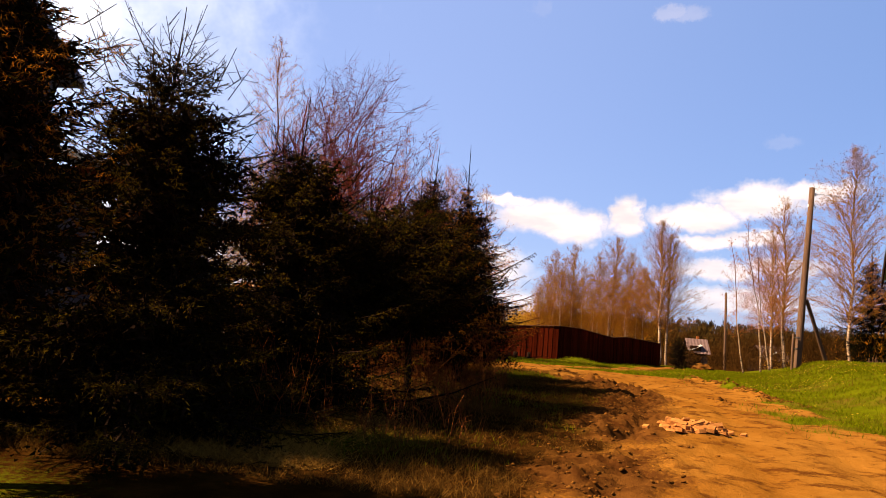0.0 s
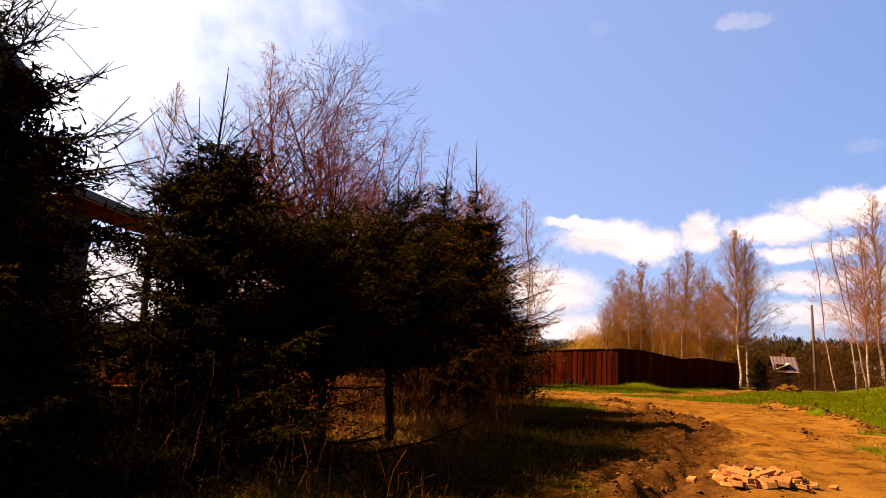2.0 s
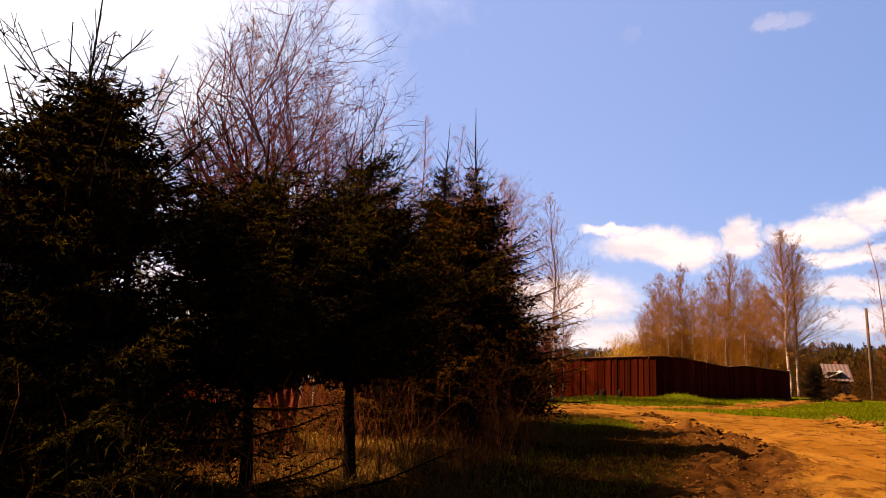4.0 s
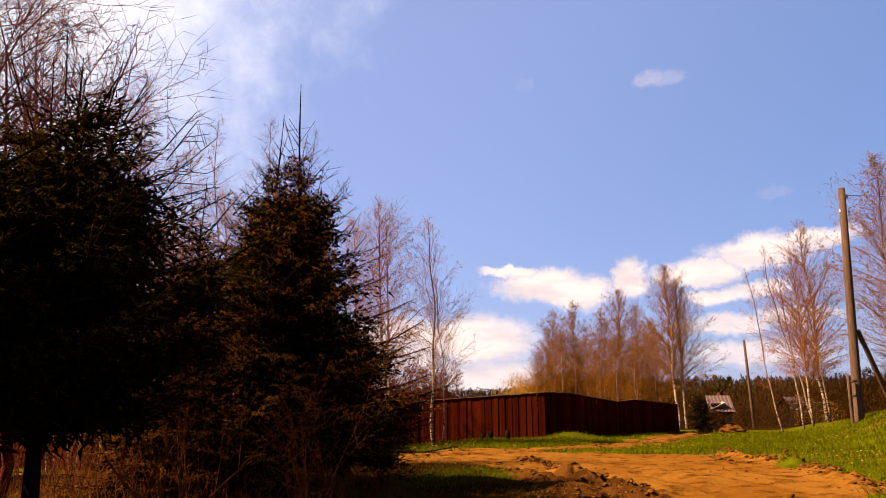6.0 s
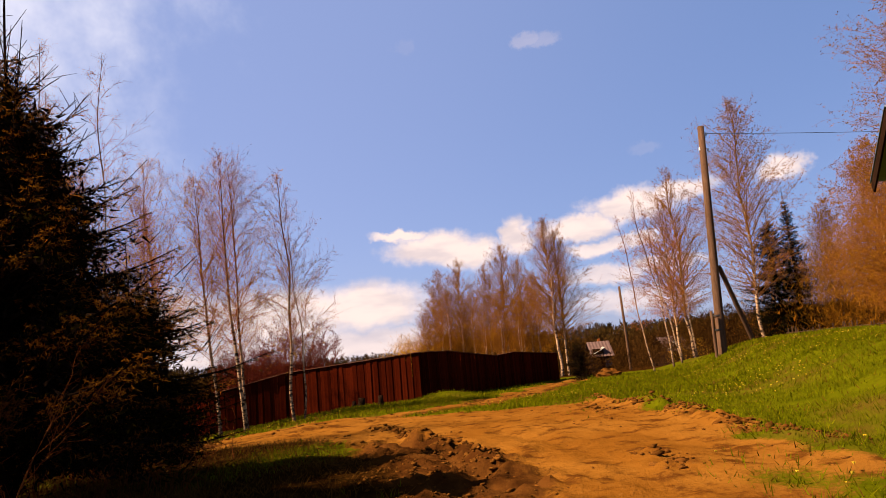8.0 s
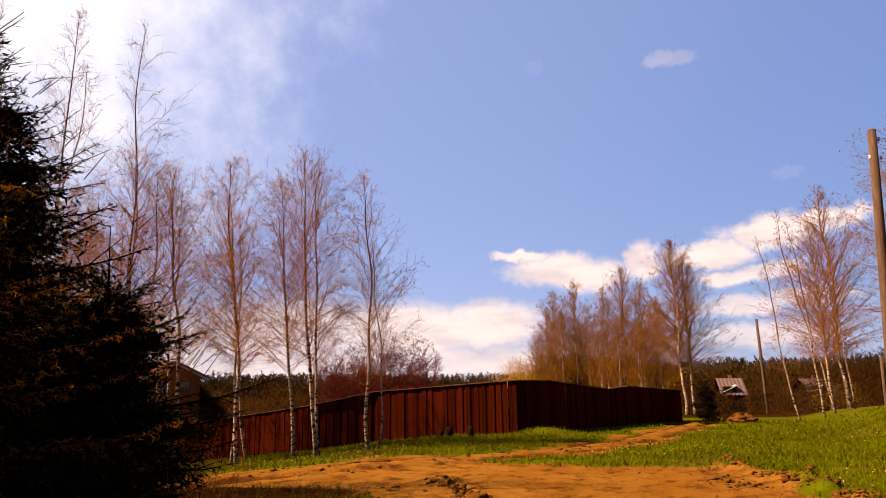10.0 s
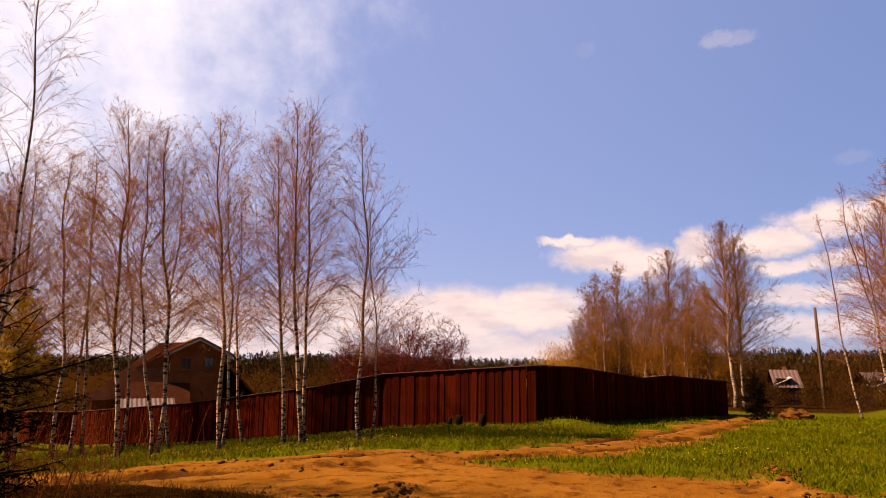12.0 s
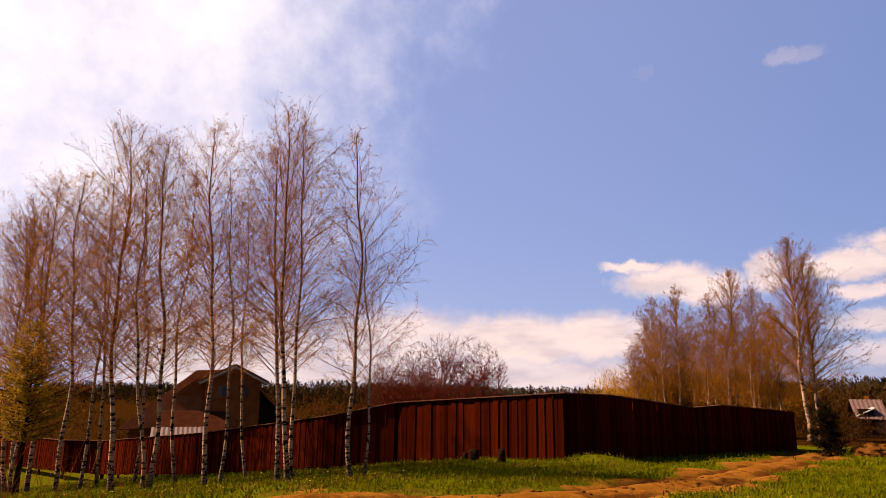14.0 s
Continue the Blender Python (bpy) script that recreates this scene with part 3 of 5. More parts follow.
# ---- trees ----
def spruce(name, x, y, height, radius, seed, label, needle, dense=1.0, clear=0.12, leaders=1, bare_top=0.22, full=0.75, far=False, spikes=0.0, west=1.0):
    """Whorls of drooping, upturned boughs set with sprigs; long bare leader shoots at the top."""
    rng = np.random.default_rng(seed)
    thing = tagged(empty(name), label, "spruce tree")
    thing.matrix_basis = pose(x, y, sz(x, y) - 0.03)
    lean = rng.normal(scale=0.012, size=2)
    def stem(h):
        return np.array([lean[0] * h + 0.03 * math.sin(h * 1.4 + seed), lean[1] * h + 0.03 * math.cos(h * 1.1 + seed), h])
    hs = np.linspace(0, height, 12)
    rad = 0.018 * height * (1 - hs / height) ** 1.4 + 0.004
    v, f = tube([stem(h) for h in hs], rad, 9)
    part("trunk", mesh_from("trunk", v, f, SPRUCE_BARK), thing, "dark scaly trunk")
    s0, s1, sr0, sr1 = [], [], [], []
    cen, way, scale = [], [], []
    inner, iway, core = [], [], []
    def shoot(p, q, r, steps, every, size):
        """A twig from p to q with needles round it."""
        s0.append(p); s1.append(q); sr0.append(r); sr1.append(r * 0.5)
        n = max(3, int(steps))
        t = rng.uniform(0.02, 1, n)
        d = (q - p)
        L = np.linalg.norm(d)
        d = d / max(L, 1e-6)
        cen.append(p + np.outer(t * L, d))
        way.append(d * 0.75 + rng.normal(scale=0.75, size=(n, 3)))
        scale.append(np.full(n, size))
    h = height * clear
    gap = 0.22 if not far else 0.25
    while h < height * (1 - bare_top * 0.75):
        f = h / height
        fc = min(1.0, f / (1 - 0.72 * bare_top))
        reach = radius * ((1 - fc) ** full) * (0.7 + 0.3 * min(1, (f - clear) / 0.12 + 0.35)) * (1 + 0.09 * math.sin(h * 3 + seed))
        reach = max(reach, 0.13)
        count = 7 if f < 0.8 else 5
        turn = rng.uniform(0, 6.28)
        reach *= rng.uniform(0.86, 1.12)
        for k in range(max(3, count)):
            a = turn + 6.283 * k / max(3, count) + rng.normal(scale=0.25)
            L = reach * rng.uniform(0.68, 1.22) * (1 - (1 - west) * max(0.0, -math.cos(a)))
            rise = max(-0.30, 0.04 - 0.9 * (f - clear)) + 1.15 * f ** 1.6 + rng.normal(scale=0.07) if clear > 0.2 else -0.30 + 1.15 * f ** 1.6 + rng.normal(scale=0.09)
            root = stem(h + rng.normal(scale=0.05))
            out = np.array([math.cos(a), math.sin(a), 0])
            n = 5
            pts = []
            for i in range(n + 1):
                u = i / n
                pts.append(root + out * L * u + np.array([0, 0, 1]) * L * (rise * u + 0.30 * u ** 2.6 * (1 - f)))
            for i in range(n):
                s0.append(pts[i]); s1.append(pts[i + 1])
                r = 0.013 * L * (1 - i / n) + 0.004
                sr0.append(r); sr1.append(0.013 * L * (1 - (i + 1) / n) + 0.003)
            side = np.array([-out[1], out[0], 0])
            m = max(5, int(L * (17 if not far else 7) * dense))
            for j in range(m):
                u = 0.12 + 0.88 * (j + rng.uniform()) / m
                i = min(n - 1, int(u * n))
                p = pts[i] + (pts[i + 1] - pts[i]) * (u * n - i)
                sgn = 1 if j % 2 else -1
                tl = (0.10 + 0.42 * L * (1.08 - u)) * rng.uniform(0.5, 1.1) * (0.62 if L > 1 else 0.8)
                tl = min(tl, 0.55)
                q = p + side * sgn * tl * 0.8 + out * tl * 0.55 + np.array([0, 0, rng.uniform(-0.42, 0.08) * tl + 0.22 * tl * f])
                shoot(p, q, 0.004, (tl * 95 + 4) * dense if not far else tl * 26 + 3, 1, 1.0 if not far else 2.0)
                # sub-sprigs hang from the longer ones
                if tl > 0.22 and not far:
                    for g in range(2):
                        w = rng.uniform(0.25, 0.9)
                        p2 = p + (q - p) * w
                        q2 = p2 + out * 0.09 + side * sgn * 0.05 + rng.normal(scale=0.05, size=3) + np.array([0, 0, -0.06])
                        shoot(p2, q2, 0.003, 10 * dense, 1, 1.0)
            shoot(pts[-2], pts[-1], 0.004, 14, 1, 1.0 if not far else 2.0)
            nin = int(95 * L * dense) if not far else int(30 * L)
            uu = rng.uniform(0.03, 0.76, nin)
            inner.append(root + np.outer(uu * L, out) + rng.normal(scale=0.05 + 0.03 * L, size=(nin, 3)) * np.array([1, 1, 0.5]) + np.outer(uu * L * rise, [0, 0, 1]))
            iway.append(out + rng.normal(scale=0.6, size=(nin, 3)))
            # bark-coloured flakes fill the crown's middle in place of its deep shade
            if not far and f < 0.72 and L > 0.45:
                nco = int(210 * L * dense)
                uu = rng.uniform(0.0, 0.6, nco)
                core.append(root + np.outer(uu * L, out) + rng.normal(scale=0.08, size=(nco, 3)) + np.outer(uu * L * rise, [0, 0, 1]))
        h += gap * rng.uniform(0.8, 1.2) * (1 - 0.25 * f)
    # leaders and the long upturned shoots round them
    top = height * (1 - bare_top)
    for k in range(leaders):
        off = np.array([0.0, 0, 0]) if k == 0 else np.array([-0.42 if k == 1 else 0.5, 0.1, 0])
        tip = stem(height) + off * 1.0 + np.array([0, 0, -0.32 * k + 0.1])
        foot = stem(top) + off * 0.55 - np.array([0, 0, 0.25])
        shoot(foot, tip, 0.010, 26 * (height - top), 1, 0.55)
        for j in range(15):
            u = rng.uniform(0.0, 0.75) ** 1.4
            p = foot + (tip - foot) * u
            a = rng.uniform(0, 6.28)
            L = (1 - u) * rng.uniform(0.2, 0.5) * (height - top) + 0.06
            q = p + np.array([math.cos(a) * L * 0.55, math.sin(a) * L * 0.55, L * 0.8])
            shoot(p, q, 0.0055, 40 * L, 1, 0.6)
    for j in range(int(56 + 10 * spikes) if not far else 6):
        fr = rng.uniform(0.35, 1.0) * (1 - 0.72 * bare_top)
        a = rng.uniform(0, 6.28)
        reach = radius * max(0.02, 1 - fr / (1 - 0.72 * bare_top)) ** full * 0.9
        p = stem(height * fr) + np.array([math.cos(a), math.sin(a), 0]) * reach + np.array([0, 0, reach * 0.4])
        L = rng.uniform(0.18, 0.42) * (1 + 1.0 * spikes * (fr > 0.5))
        q = p + np.array([math.cos(a) * L * 0.6, math.sin(a) * L * 0.6, L * rng.uniform(0.35, 0.95)])
        shoot(p, q, 0.006, 80 * L, 1, 0.42)
        if fr > 0.6:
            for g in range(3):
                w = p + (q - p) * rng.uniform(0.25, 0.75)
                shoot(w, w + np.array([rng.normal(0, 0.08), rng.normal(0, 0.08), rng.uniform(0.03, 0.14)]) * (1 + spikes), 0.004, 8, 1, 0.6)
    v, f = prisms(np.array(s0), np.array(s1), np.array(sr0), np.array(sr1))
    part("branchwork", mesh_from("branchwork", v, f, SPRUCE_BARK), thing, "brown boughs and twigs")
    cen, way, scale = np.concatenate(cen), np.concatenate(way), np.concatenate(scale)
    v1, f1 = flakes(cen, way, rng.uniform(0.024, 0.05, len(cen)) * scale, rng.uniform(0.0045, 0.0095, len(cen)) * scale, rng)
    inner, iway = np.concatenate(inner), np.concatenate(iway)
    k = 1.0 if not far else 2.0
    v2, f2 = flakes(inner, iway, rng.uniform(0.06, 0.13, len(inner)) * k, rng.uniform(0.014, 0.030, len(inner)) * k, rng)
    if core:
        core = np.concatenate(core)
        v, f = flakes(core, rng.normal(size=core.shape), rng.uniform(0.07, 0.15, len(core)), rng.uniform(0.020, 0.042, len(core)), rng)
        part("inner_twigwork", mesh_from("inner_twigwork", v, f, SPRUCE_BARK), thing, "dark twig flakes standing in for the crown's inner shade")
    if far:
        v1, f1 = join([(v1, f1), (v2, f2)])
    else:
        part("inner_foliage", mesh_from("inner_foliage", v2, f2, NEEDLE_SHADE), thing, "inner needles with the crown's shade in their colour")
    part("foliage", mesh_from("foliage", v1, f1, needle), thing)
    return thing


def birch_mesh(seed, height=9.0, wide=1.0, first=0.24, count=40, stems=1, buds=2600, bud=BUD, thick=1.0, twig=1.0, droop=1.0):
    """Stems, twigs and buds of one bare birch, as three meshes round the origin."""
    rng = np.random.default_rng(seed)
    far = twig > 1.5
    trunk = []
    s0, s1, r0, r1 = [], [], [], []
    bc, bw, t0, t1 = [], [], [], []
    def stick(p, q, a, b):
        s0.append(p); s1.append(q); r0.append(a); r1.append(b)
    def unit(d):
        return d / np.linalg.norm(d)
    for s in range(stems):
        H = height * (1 if s == 0 else rng.uniform(0.82, 0.97))
        base = np.array([0.0, 0, 0]) if s == 0 else np.array([rng.uniform(0.1, 0.2), rng.uniform(-0.15, 0.15), 0])
        lean = rng.normal(scale=0.009, size=2) + (np.array([0.035, 0.0]) if s else 0)
        ph = rng.uniform(0, 6, 4)
        R = (0.0056 * H if s == 0 else 0.0046 * H) * thick
        def at(h, lean=lean, ph=ph, base=base, H=H):
            return base + np.array([lean[0] * h + 0.10 * math.sin(h * 0.8 + ph[0]) - 0.10 * math.sin(ph[0]) + 0.035 * (math.sin(2.3 * h + ph[1]) - math.sin(ph[1])), lean[1] * h + 0.05 * math.sin(h * 0.7 + ph[2]) - 0.05 * math.sin(ph[2]), h])
        hs = np.linspace(-0.1, H * 0.995, 30)
        rad = R * (1 - np.clip(hs, 0, H) / H) ** 0.9 + 0.004 + 0.35 * R * np.exp(-np.clip(hs, 0, 9) / 0.22)
        trunk.append(tube([at(h) for h in hs], rad, 9))
        n = int(1.9 * count * (1 if s == 0 else 0.8))
        turn = rng.uniform(0, 6.283)
        for i in range(n):
            f = first + (0.985 - first) * ((i + rng.uniform()) / n) ** 1.15
            e = (f - first) / (1 - first)
            p = at(H * f)
            a = turn + 2.4 * i + rng.normal(scale=0.4)
            env = math.sin(math.pi * (0.22 + 0.78 * e) ** 0.85)
            L = H * wide * (0.014 + 0.032 * (1 - e) + 0.19 * max(0.0, env)) * rng.uniform(0.5, 1.15)
            out = np.array([math.cos(a), math.sin(a), 0])
            d = unit(out + np.array([0, 0, rng.uniform(0.55, 1.25) + 1.6 * e * e]))
            pr = (0.0034 * L + 0.0020) * thick * max(1.0, 0.75 * twig)
            k = 5
            pts = [p]
            for j in range(k):
                d = unit(d + rng.normal(scale=0.14, size=3) + out * 0.05 + np.array([0, 0, 0.05 - 0.03 * j * droop * (1 - e)]))
                pts.append(pts[-1] + d * L / k)
                stick(pts[-2], pts[-1], pr * (1 - j / k) + 0.0016, pr * (1 - (j + 1) / k) + 0.0016)
            for j in range(int(3 + 6.5 * L) if not far else int(2 + 3.8 * L)):
                u = rng.uniform(0.12, 1.0) * k
                ii = min(k - 1, int(u))
                q = pts[ii] + (pts[ii + 1] - pts[ii]) * (u - ii)
                d2 = unit(unit(pts[ii + 1] - pts[ii]) + rng.normal(scale=0.55, size=3))
                l2 = (L * rng.uniform(0.16, 0.40) + 0.10) * (1.15 - 0.08 * u)
                mid = q + d2 * l2 * 0.5
                d2b = unit(d2 + rng.normal(scale=0.2, size=3) + np.array([0, 0, -0.08 * droop]))
                e2 = mid + d2b * l2 * 0.5
                stick(q, mid, 0.0024 * twig, 0.0019 * twig)
                stick(mid, e2, 0.0019 * twig, 0.0012 * twig)
                for g in range(6 if not far else 4):
                    w = (q + (mid - q) * rng.uniform(0.3, 1)) if g % 2 else (mid + (e2 - mid) * rng.uniform(0, 1))
                    d3 = unit(d2b + rng.normal(scale=0.6, size=3) + np.array([0, 0, -0.05 * droop]))
                    l3 = rng.uniform(0.10, 0.30) * (0.7 + 0.03 * H)
                    t0.append(w); t1.append(w + d3 * l3)
                    for b in range(2):
                        bc.append(w + d3 * l3 * rng.uniform(0.2, 1))
                        bw.append(rng.normal(size=3) + np.array([0, 0, -0.4]))
    tv, tf = join(trunk)
    sv, sf = with_slivers(prisms(np.array(s0), np.array(s1), np.array(r0), np.array(r1)), slivers(t0, t1, 0.0046 * twig, rng))
    bc, bw = np.array(bc), np.array(bw)
    pick = rng.permutation(len(bc))[:buds]
    big = 0.95 if not far else 1.3
    bv, bf = flakes(bc[pick], bw[pick], rng.uniform(0.018, 0.04, len(pick)) * twig * big, rng.uniform(0.014, 0.028, len(pick)) * twig * big, rng)
    return (mesh_from("trunk", tv, tf, BIRCH if height < 10.5 else BIRCH_TALL), mesh_from("crown", sv, sf, TWIG if not far else TWIG_FAR), mesh_from("foliage", bv, bf, bud))


def birch(meshes, label, group=""):
    thing = tagged(empty("birch"), label, "birch tree", group)
    trunk, twigs, buds = meshes
    part("trunk", trunk, thing, "white bark with dark marks")
    part("crown", twigs, thing, "thin reddish-brown branches")
    part("foliage", buds, thing)
    return thing


def plant(proto, spots, label=None):
    """The first spot takes the thing itself, the others copies: x, y, scale, turn, lean x, lean y."""
    for i, (x, y, s, turn, lx, ly) in enumerate(spots):
        m = pose(x, y, sz(x, y) - 0.02, lx, ly, 0) @ Matrix.Rotation(radians(turn), 4, "Z") @ Matrix.Scale(s, 4)
        if i == 0:
            first = m
        else:
            copy_thing(proto, m)
    proto.matrix_basis = first


def bare_tree(name, x, y, height, spread, seed, label, limbs=9, mat=TWIG_GREY, fine=1.0, category="bare tree", deepest=4, stem=False, fan=1.0):
    """A leafless many-limbed tree: limbs fork again and again."""
    rng = np.random.default_rng(seed)
    thing = tagged(empty(name), label, category)
    thing.matrix_basis = pose(x, y, sz(x, y) - 0.03)
    s0, s1, r0, r1, t0, t1 = [], [], [], [], [], []
    big = []
    def inside(p):
        up = (p[2] - 0.6 * height) / (0.42 * height)
        return (p[0] ** 2 + p[1] ** 2) / spread ** 2 + (up * up if up > 0 else 0.3 * up * up) < 1
    def grow(p, d, L, r, depth):
        n = 7 if stem and depth == 0 else 4
        q = p
        for i in range(n):
            d = d + rng.normal(scale=(0.19 if stem else 0.12) if depth < 2 else 0.26, size=3) + np.array([0, 0, 0.09 if depth < 2 else 0.03])
            d = d / np.linalg.norm(d)
            e = q + d * L / n
            if not inside(e):
                if depth:
                    t0.append(q); t1.append(q + d * min(L, 0.35))
                return
            a, b = (r * (1 - (0.45 if n == 4 else 0.88) * k / n) for k in (i, i + 1))
            if depth == 0:
                big.append((q, e, a, b))
            elif depth < deepest:
                s0.append(q); s1.append(e); r0.append(a); r1.append(b)
            elif i == 0:
                t0.append(q); t1.append(q + d * L)
            if depth < deepest:
                kids = (6 if i > 1 else 0) if n == 7 else 2 if i > 0 else 1
                for k in range(kids):
                    if rng.uniform() < (0.86 if depth < 2 else 0.76):
                        d2 = d + rng.normal(scale=0.6 if n == 4 else 0.95, size=3)
                        d2[2] = abs(d2[2]) * (0.8 if n == 4 else 0.5) + (0.15 if not stem else 0.05)
                        d2 = d2 / np.linalg.norm(d2)
                        grow(e, d2, L * rng.uniform(0.36, 0.58), max(0.0024 * fine, b * (0.62 if n == 4 else 0.75)), depth + 1)
            q = e
    for k in range(limbs):
        a = 6.283 * k / limbs + rng.normal(scale=0.3)
        tilt = spread / height * rng.uniform(0.25, 1.05) * (0.85 if stem else fan)
        d = np.array([math.cos(a) * tilt, math.sin(a) * tilt, 1.0])
        d /= np.linalg.norm(d)
        base = np.array([math.cos(a), math.sin(a), 0]) * rng.uniform(0.01, 0.03) * height / 3
        grow(base, d, height * (rng.uniform(0.72, 0.88) if stem else rng.uniform(0.40, 0.58) + 0.1 * (fan > 1)), (0.0105 if height > 3 else 0.006) * height * rng.uniform(0.6, 1), 0)
    v, f = join([tube([q, e], [a, b], 6) for q, e, a, b in big])
    part("limb_frame", mesh_from("limb_frame", v, f, mat), thing, "dark upright limbs")
    v, f = with_slivers(prisms(np.array(s0), np.array(s1), np.array(r0), np.array(r1)), slivers(t0, t1, 0.005 * fine, rng))
    part("crown", mesh_from("crown", v, f, mat), thing)
    return thing


make_fence()

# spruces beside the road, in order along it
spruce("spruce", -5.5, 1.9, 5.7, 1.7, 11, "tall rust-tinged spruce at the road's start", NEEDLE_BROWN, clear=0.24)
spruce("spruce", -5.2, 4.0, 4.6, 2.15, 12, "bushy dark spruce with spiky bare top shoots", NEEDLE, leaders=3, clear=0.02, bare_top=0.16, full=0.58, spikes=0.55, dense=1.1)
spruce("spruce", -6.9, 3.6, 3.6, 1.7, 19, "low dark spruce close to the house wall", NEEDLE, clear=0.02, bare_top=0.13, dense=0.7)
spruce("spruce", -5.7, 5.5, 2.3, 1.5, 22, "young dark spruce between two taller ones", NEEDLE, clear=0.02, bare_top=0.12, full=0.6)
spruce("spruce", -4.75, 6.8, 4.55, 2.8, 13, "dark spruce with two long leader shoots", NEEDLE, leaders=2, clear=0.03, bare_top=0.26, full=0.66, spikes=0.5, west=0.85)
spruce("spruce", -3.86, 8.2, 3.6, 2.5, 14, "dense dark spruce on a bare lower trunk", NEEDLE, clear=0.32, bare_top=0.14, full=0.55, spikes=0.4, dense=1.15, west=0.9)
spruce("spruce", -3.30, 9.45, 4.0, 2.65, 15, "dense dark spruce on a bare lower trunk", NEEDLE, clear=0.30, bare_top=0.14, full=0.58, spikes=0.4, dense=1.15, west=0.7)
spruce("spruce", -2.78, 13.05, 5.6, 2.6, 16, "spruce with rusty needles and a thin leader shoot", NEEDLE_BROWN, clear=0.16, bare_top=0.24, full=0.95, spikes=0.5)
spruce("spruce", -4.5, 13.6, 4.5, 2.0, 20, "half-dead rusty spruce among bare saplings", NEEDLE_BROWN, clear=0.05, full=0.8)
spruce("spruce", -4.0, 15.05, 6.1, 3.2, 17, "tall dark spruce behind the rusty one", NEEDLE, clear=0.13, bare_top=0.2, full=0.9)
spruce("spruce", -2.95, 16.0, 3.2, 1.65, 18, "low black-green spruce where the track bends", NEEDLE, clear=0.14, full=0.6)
bare_tree("bare_tree", -4.95, 10.9, 6.7, 1.9, 23, "leafless many-stemmed tree behind the spruces", 6, fine=1.2, stem=True)

# birches in front of the fence
ROW = "white-barked birches before the fence"
B1 = birch(birch_mesh(31, 8.2, 1.25, 0.2, 27, buds=4000, thick=1.1, droop=0.6), "slender bare birch with wide low branches", ROW)
B2 = birch(birch_mesh(32, 9.0, 1.4, 0.27, 40, stems=2, buds=9000, thick=1.15), "twin-stemmed birch with opening buds", ROW)
B3 = birch(birch_mesh(33, 8.8, 1.4, 0.27, 40, buds=9000, thick=1.15), "slim bare birch with white marked bark", ROW)
B4 = birch(birch_mesh(34, 9.4, 1.4, 0.26, 42, buds=9000, thick=1.25), "slim birch with yellowish opening buds", ROW)
B5 = birch(birch_mesh(35, 7.4, 1.0, 0.32, 32, buds=2500, thick=0.9), "thin young birch beside thicker ones", ROW)
LEAN = -3.2
def row(proto, natural, spots):
    """x, y, height, turn, tilt."""
    plant(proto, [(x, y, h / natural, turn, 0, LEAN + tilt) for x, y, h, turn, tilt in spots])


row(B1, 8.2, [(-3.25, 27.5, 7.95, 20, 2)])
row(B2, 9.0, [(-4.7, 27.4, 8.8, 90, 0), (-10.14, 29.4, 10.1, 210, 0), (-21.5, 34.5, 12.0, 30, 0)])
row(B3, 8.8, [(-7.3, 28.0, 9.2, 0, -1), (-6.02, 29.1, 8.9, 130, -1), (-15.9, 31.7, 11.1, 70, 0), (-23.5, 36.0, 12.0, 250, 0)])
row(B4, 9.4, [(-11.7, 29.7, 11.0, 0, 0), (-19.8, 34.0, 12.4, 120, 0), (-25.5, 38.0, 12.5, 240, 0)])
row(B5, 7.4, [(-2.98, 27.6, 5.8, 0, 2), (-8.7, 30.5, 9.1, 60, 1), (-8.9, 32.0, 8.8, 160, -1.5), (-12.35, 33.1, 10.8, 200, 1), (-15.95, 35.2, 11.4, 10, 0), (-17.15, 33.9, 12.0, 100, 3), (-18.0, 35.5, 11.8, 300, 0)])
SAP = birch(birch_mesh(36, 7.8, 0.8, 0.2, 26, buds=600, thick=0.55, twig=0.8), "tall thin sapling behind the last spruce", "saplings behind the last spruce")
plant(SAP, [(-4.75, 18.5, 0.95, 0, 0, 2), (-5.4, 18.2, 0.98, 140, 0, -1), (-6.0, 17.7, 0.95, 80, 1, -3), (-6.2, 18.6, 0.9, 220, 0, 4), (-6.9, 18.3, 0.95, 300, 0, -5), (-8.2, 19.0, 0.92, 20, 2, 2)])

# the grove beyond the fence, and the trees by the pole
GROVE = "far birch grove beyond the fence"
G1 = birch(birch_mesh(41, 15.5, 1.45, 0.24, 72, buds=12000, bud=BUD_BROWN, twig=2.0, thick=1.8), "tall brownish birch in a far grove", GROVE)
G2 = birch(birch_mesh(42, 13.0, 1.35, 0.26, 58, buds=9000, bud=BUD_BROWN, twig=2.0, thick=1.8), "slim brownish birch in a far grove", GROVE)
G3 = birch(birch_mesh(43, 12.0, 1.35, 0.24, 40, stems=2, buds=9000, bud=BUD_BROWN, twig=2.0, thick=1.8), "twin-stemmed brownish birch in a far grove", GROVE)
plant(G1, [(13.1, 71.0, 1.0, 0, 0, 0), (14.2, 73.0, 0.93, 100, 0, 0), (9.0, 79.5, 0.96, 200, 0, 0)])
plant(G2, [(10.6, 78.5, 0.98, 0, 0, 0), (4.3, 84.0, 1.1, 60, 0, 0), (2.2, 86.0, 1.05, 130, 0, 0), (7.6, 80.0, 0.98, 190, 0, 0), (12.0, 75.0, 0.82, 250, 0, 0), (5.6, 82.0, 0.85, 310, 0, 0)])
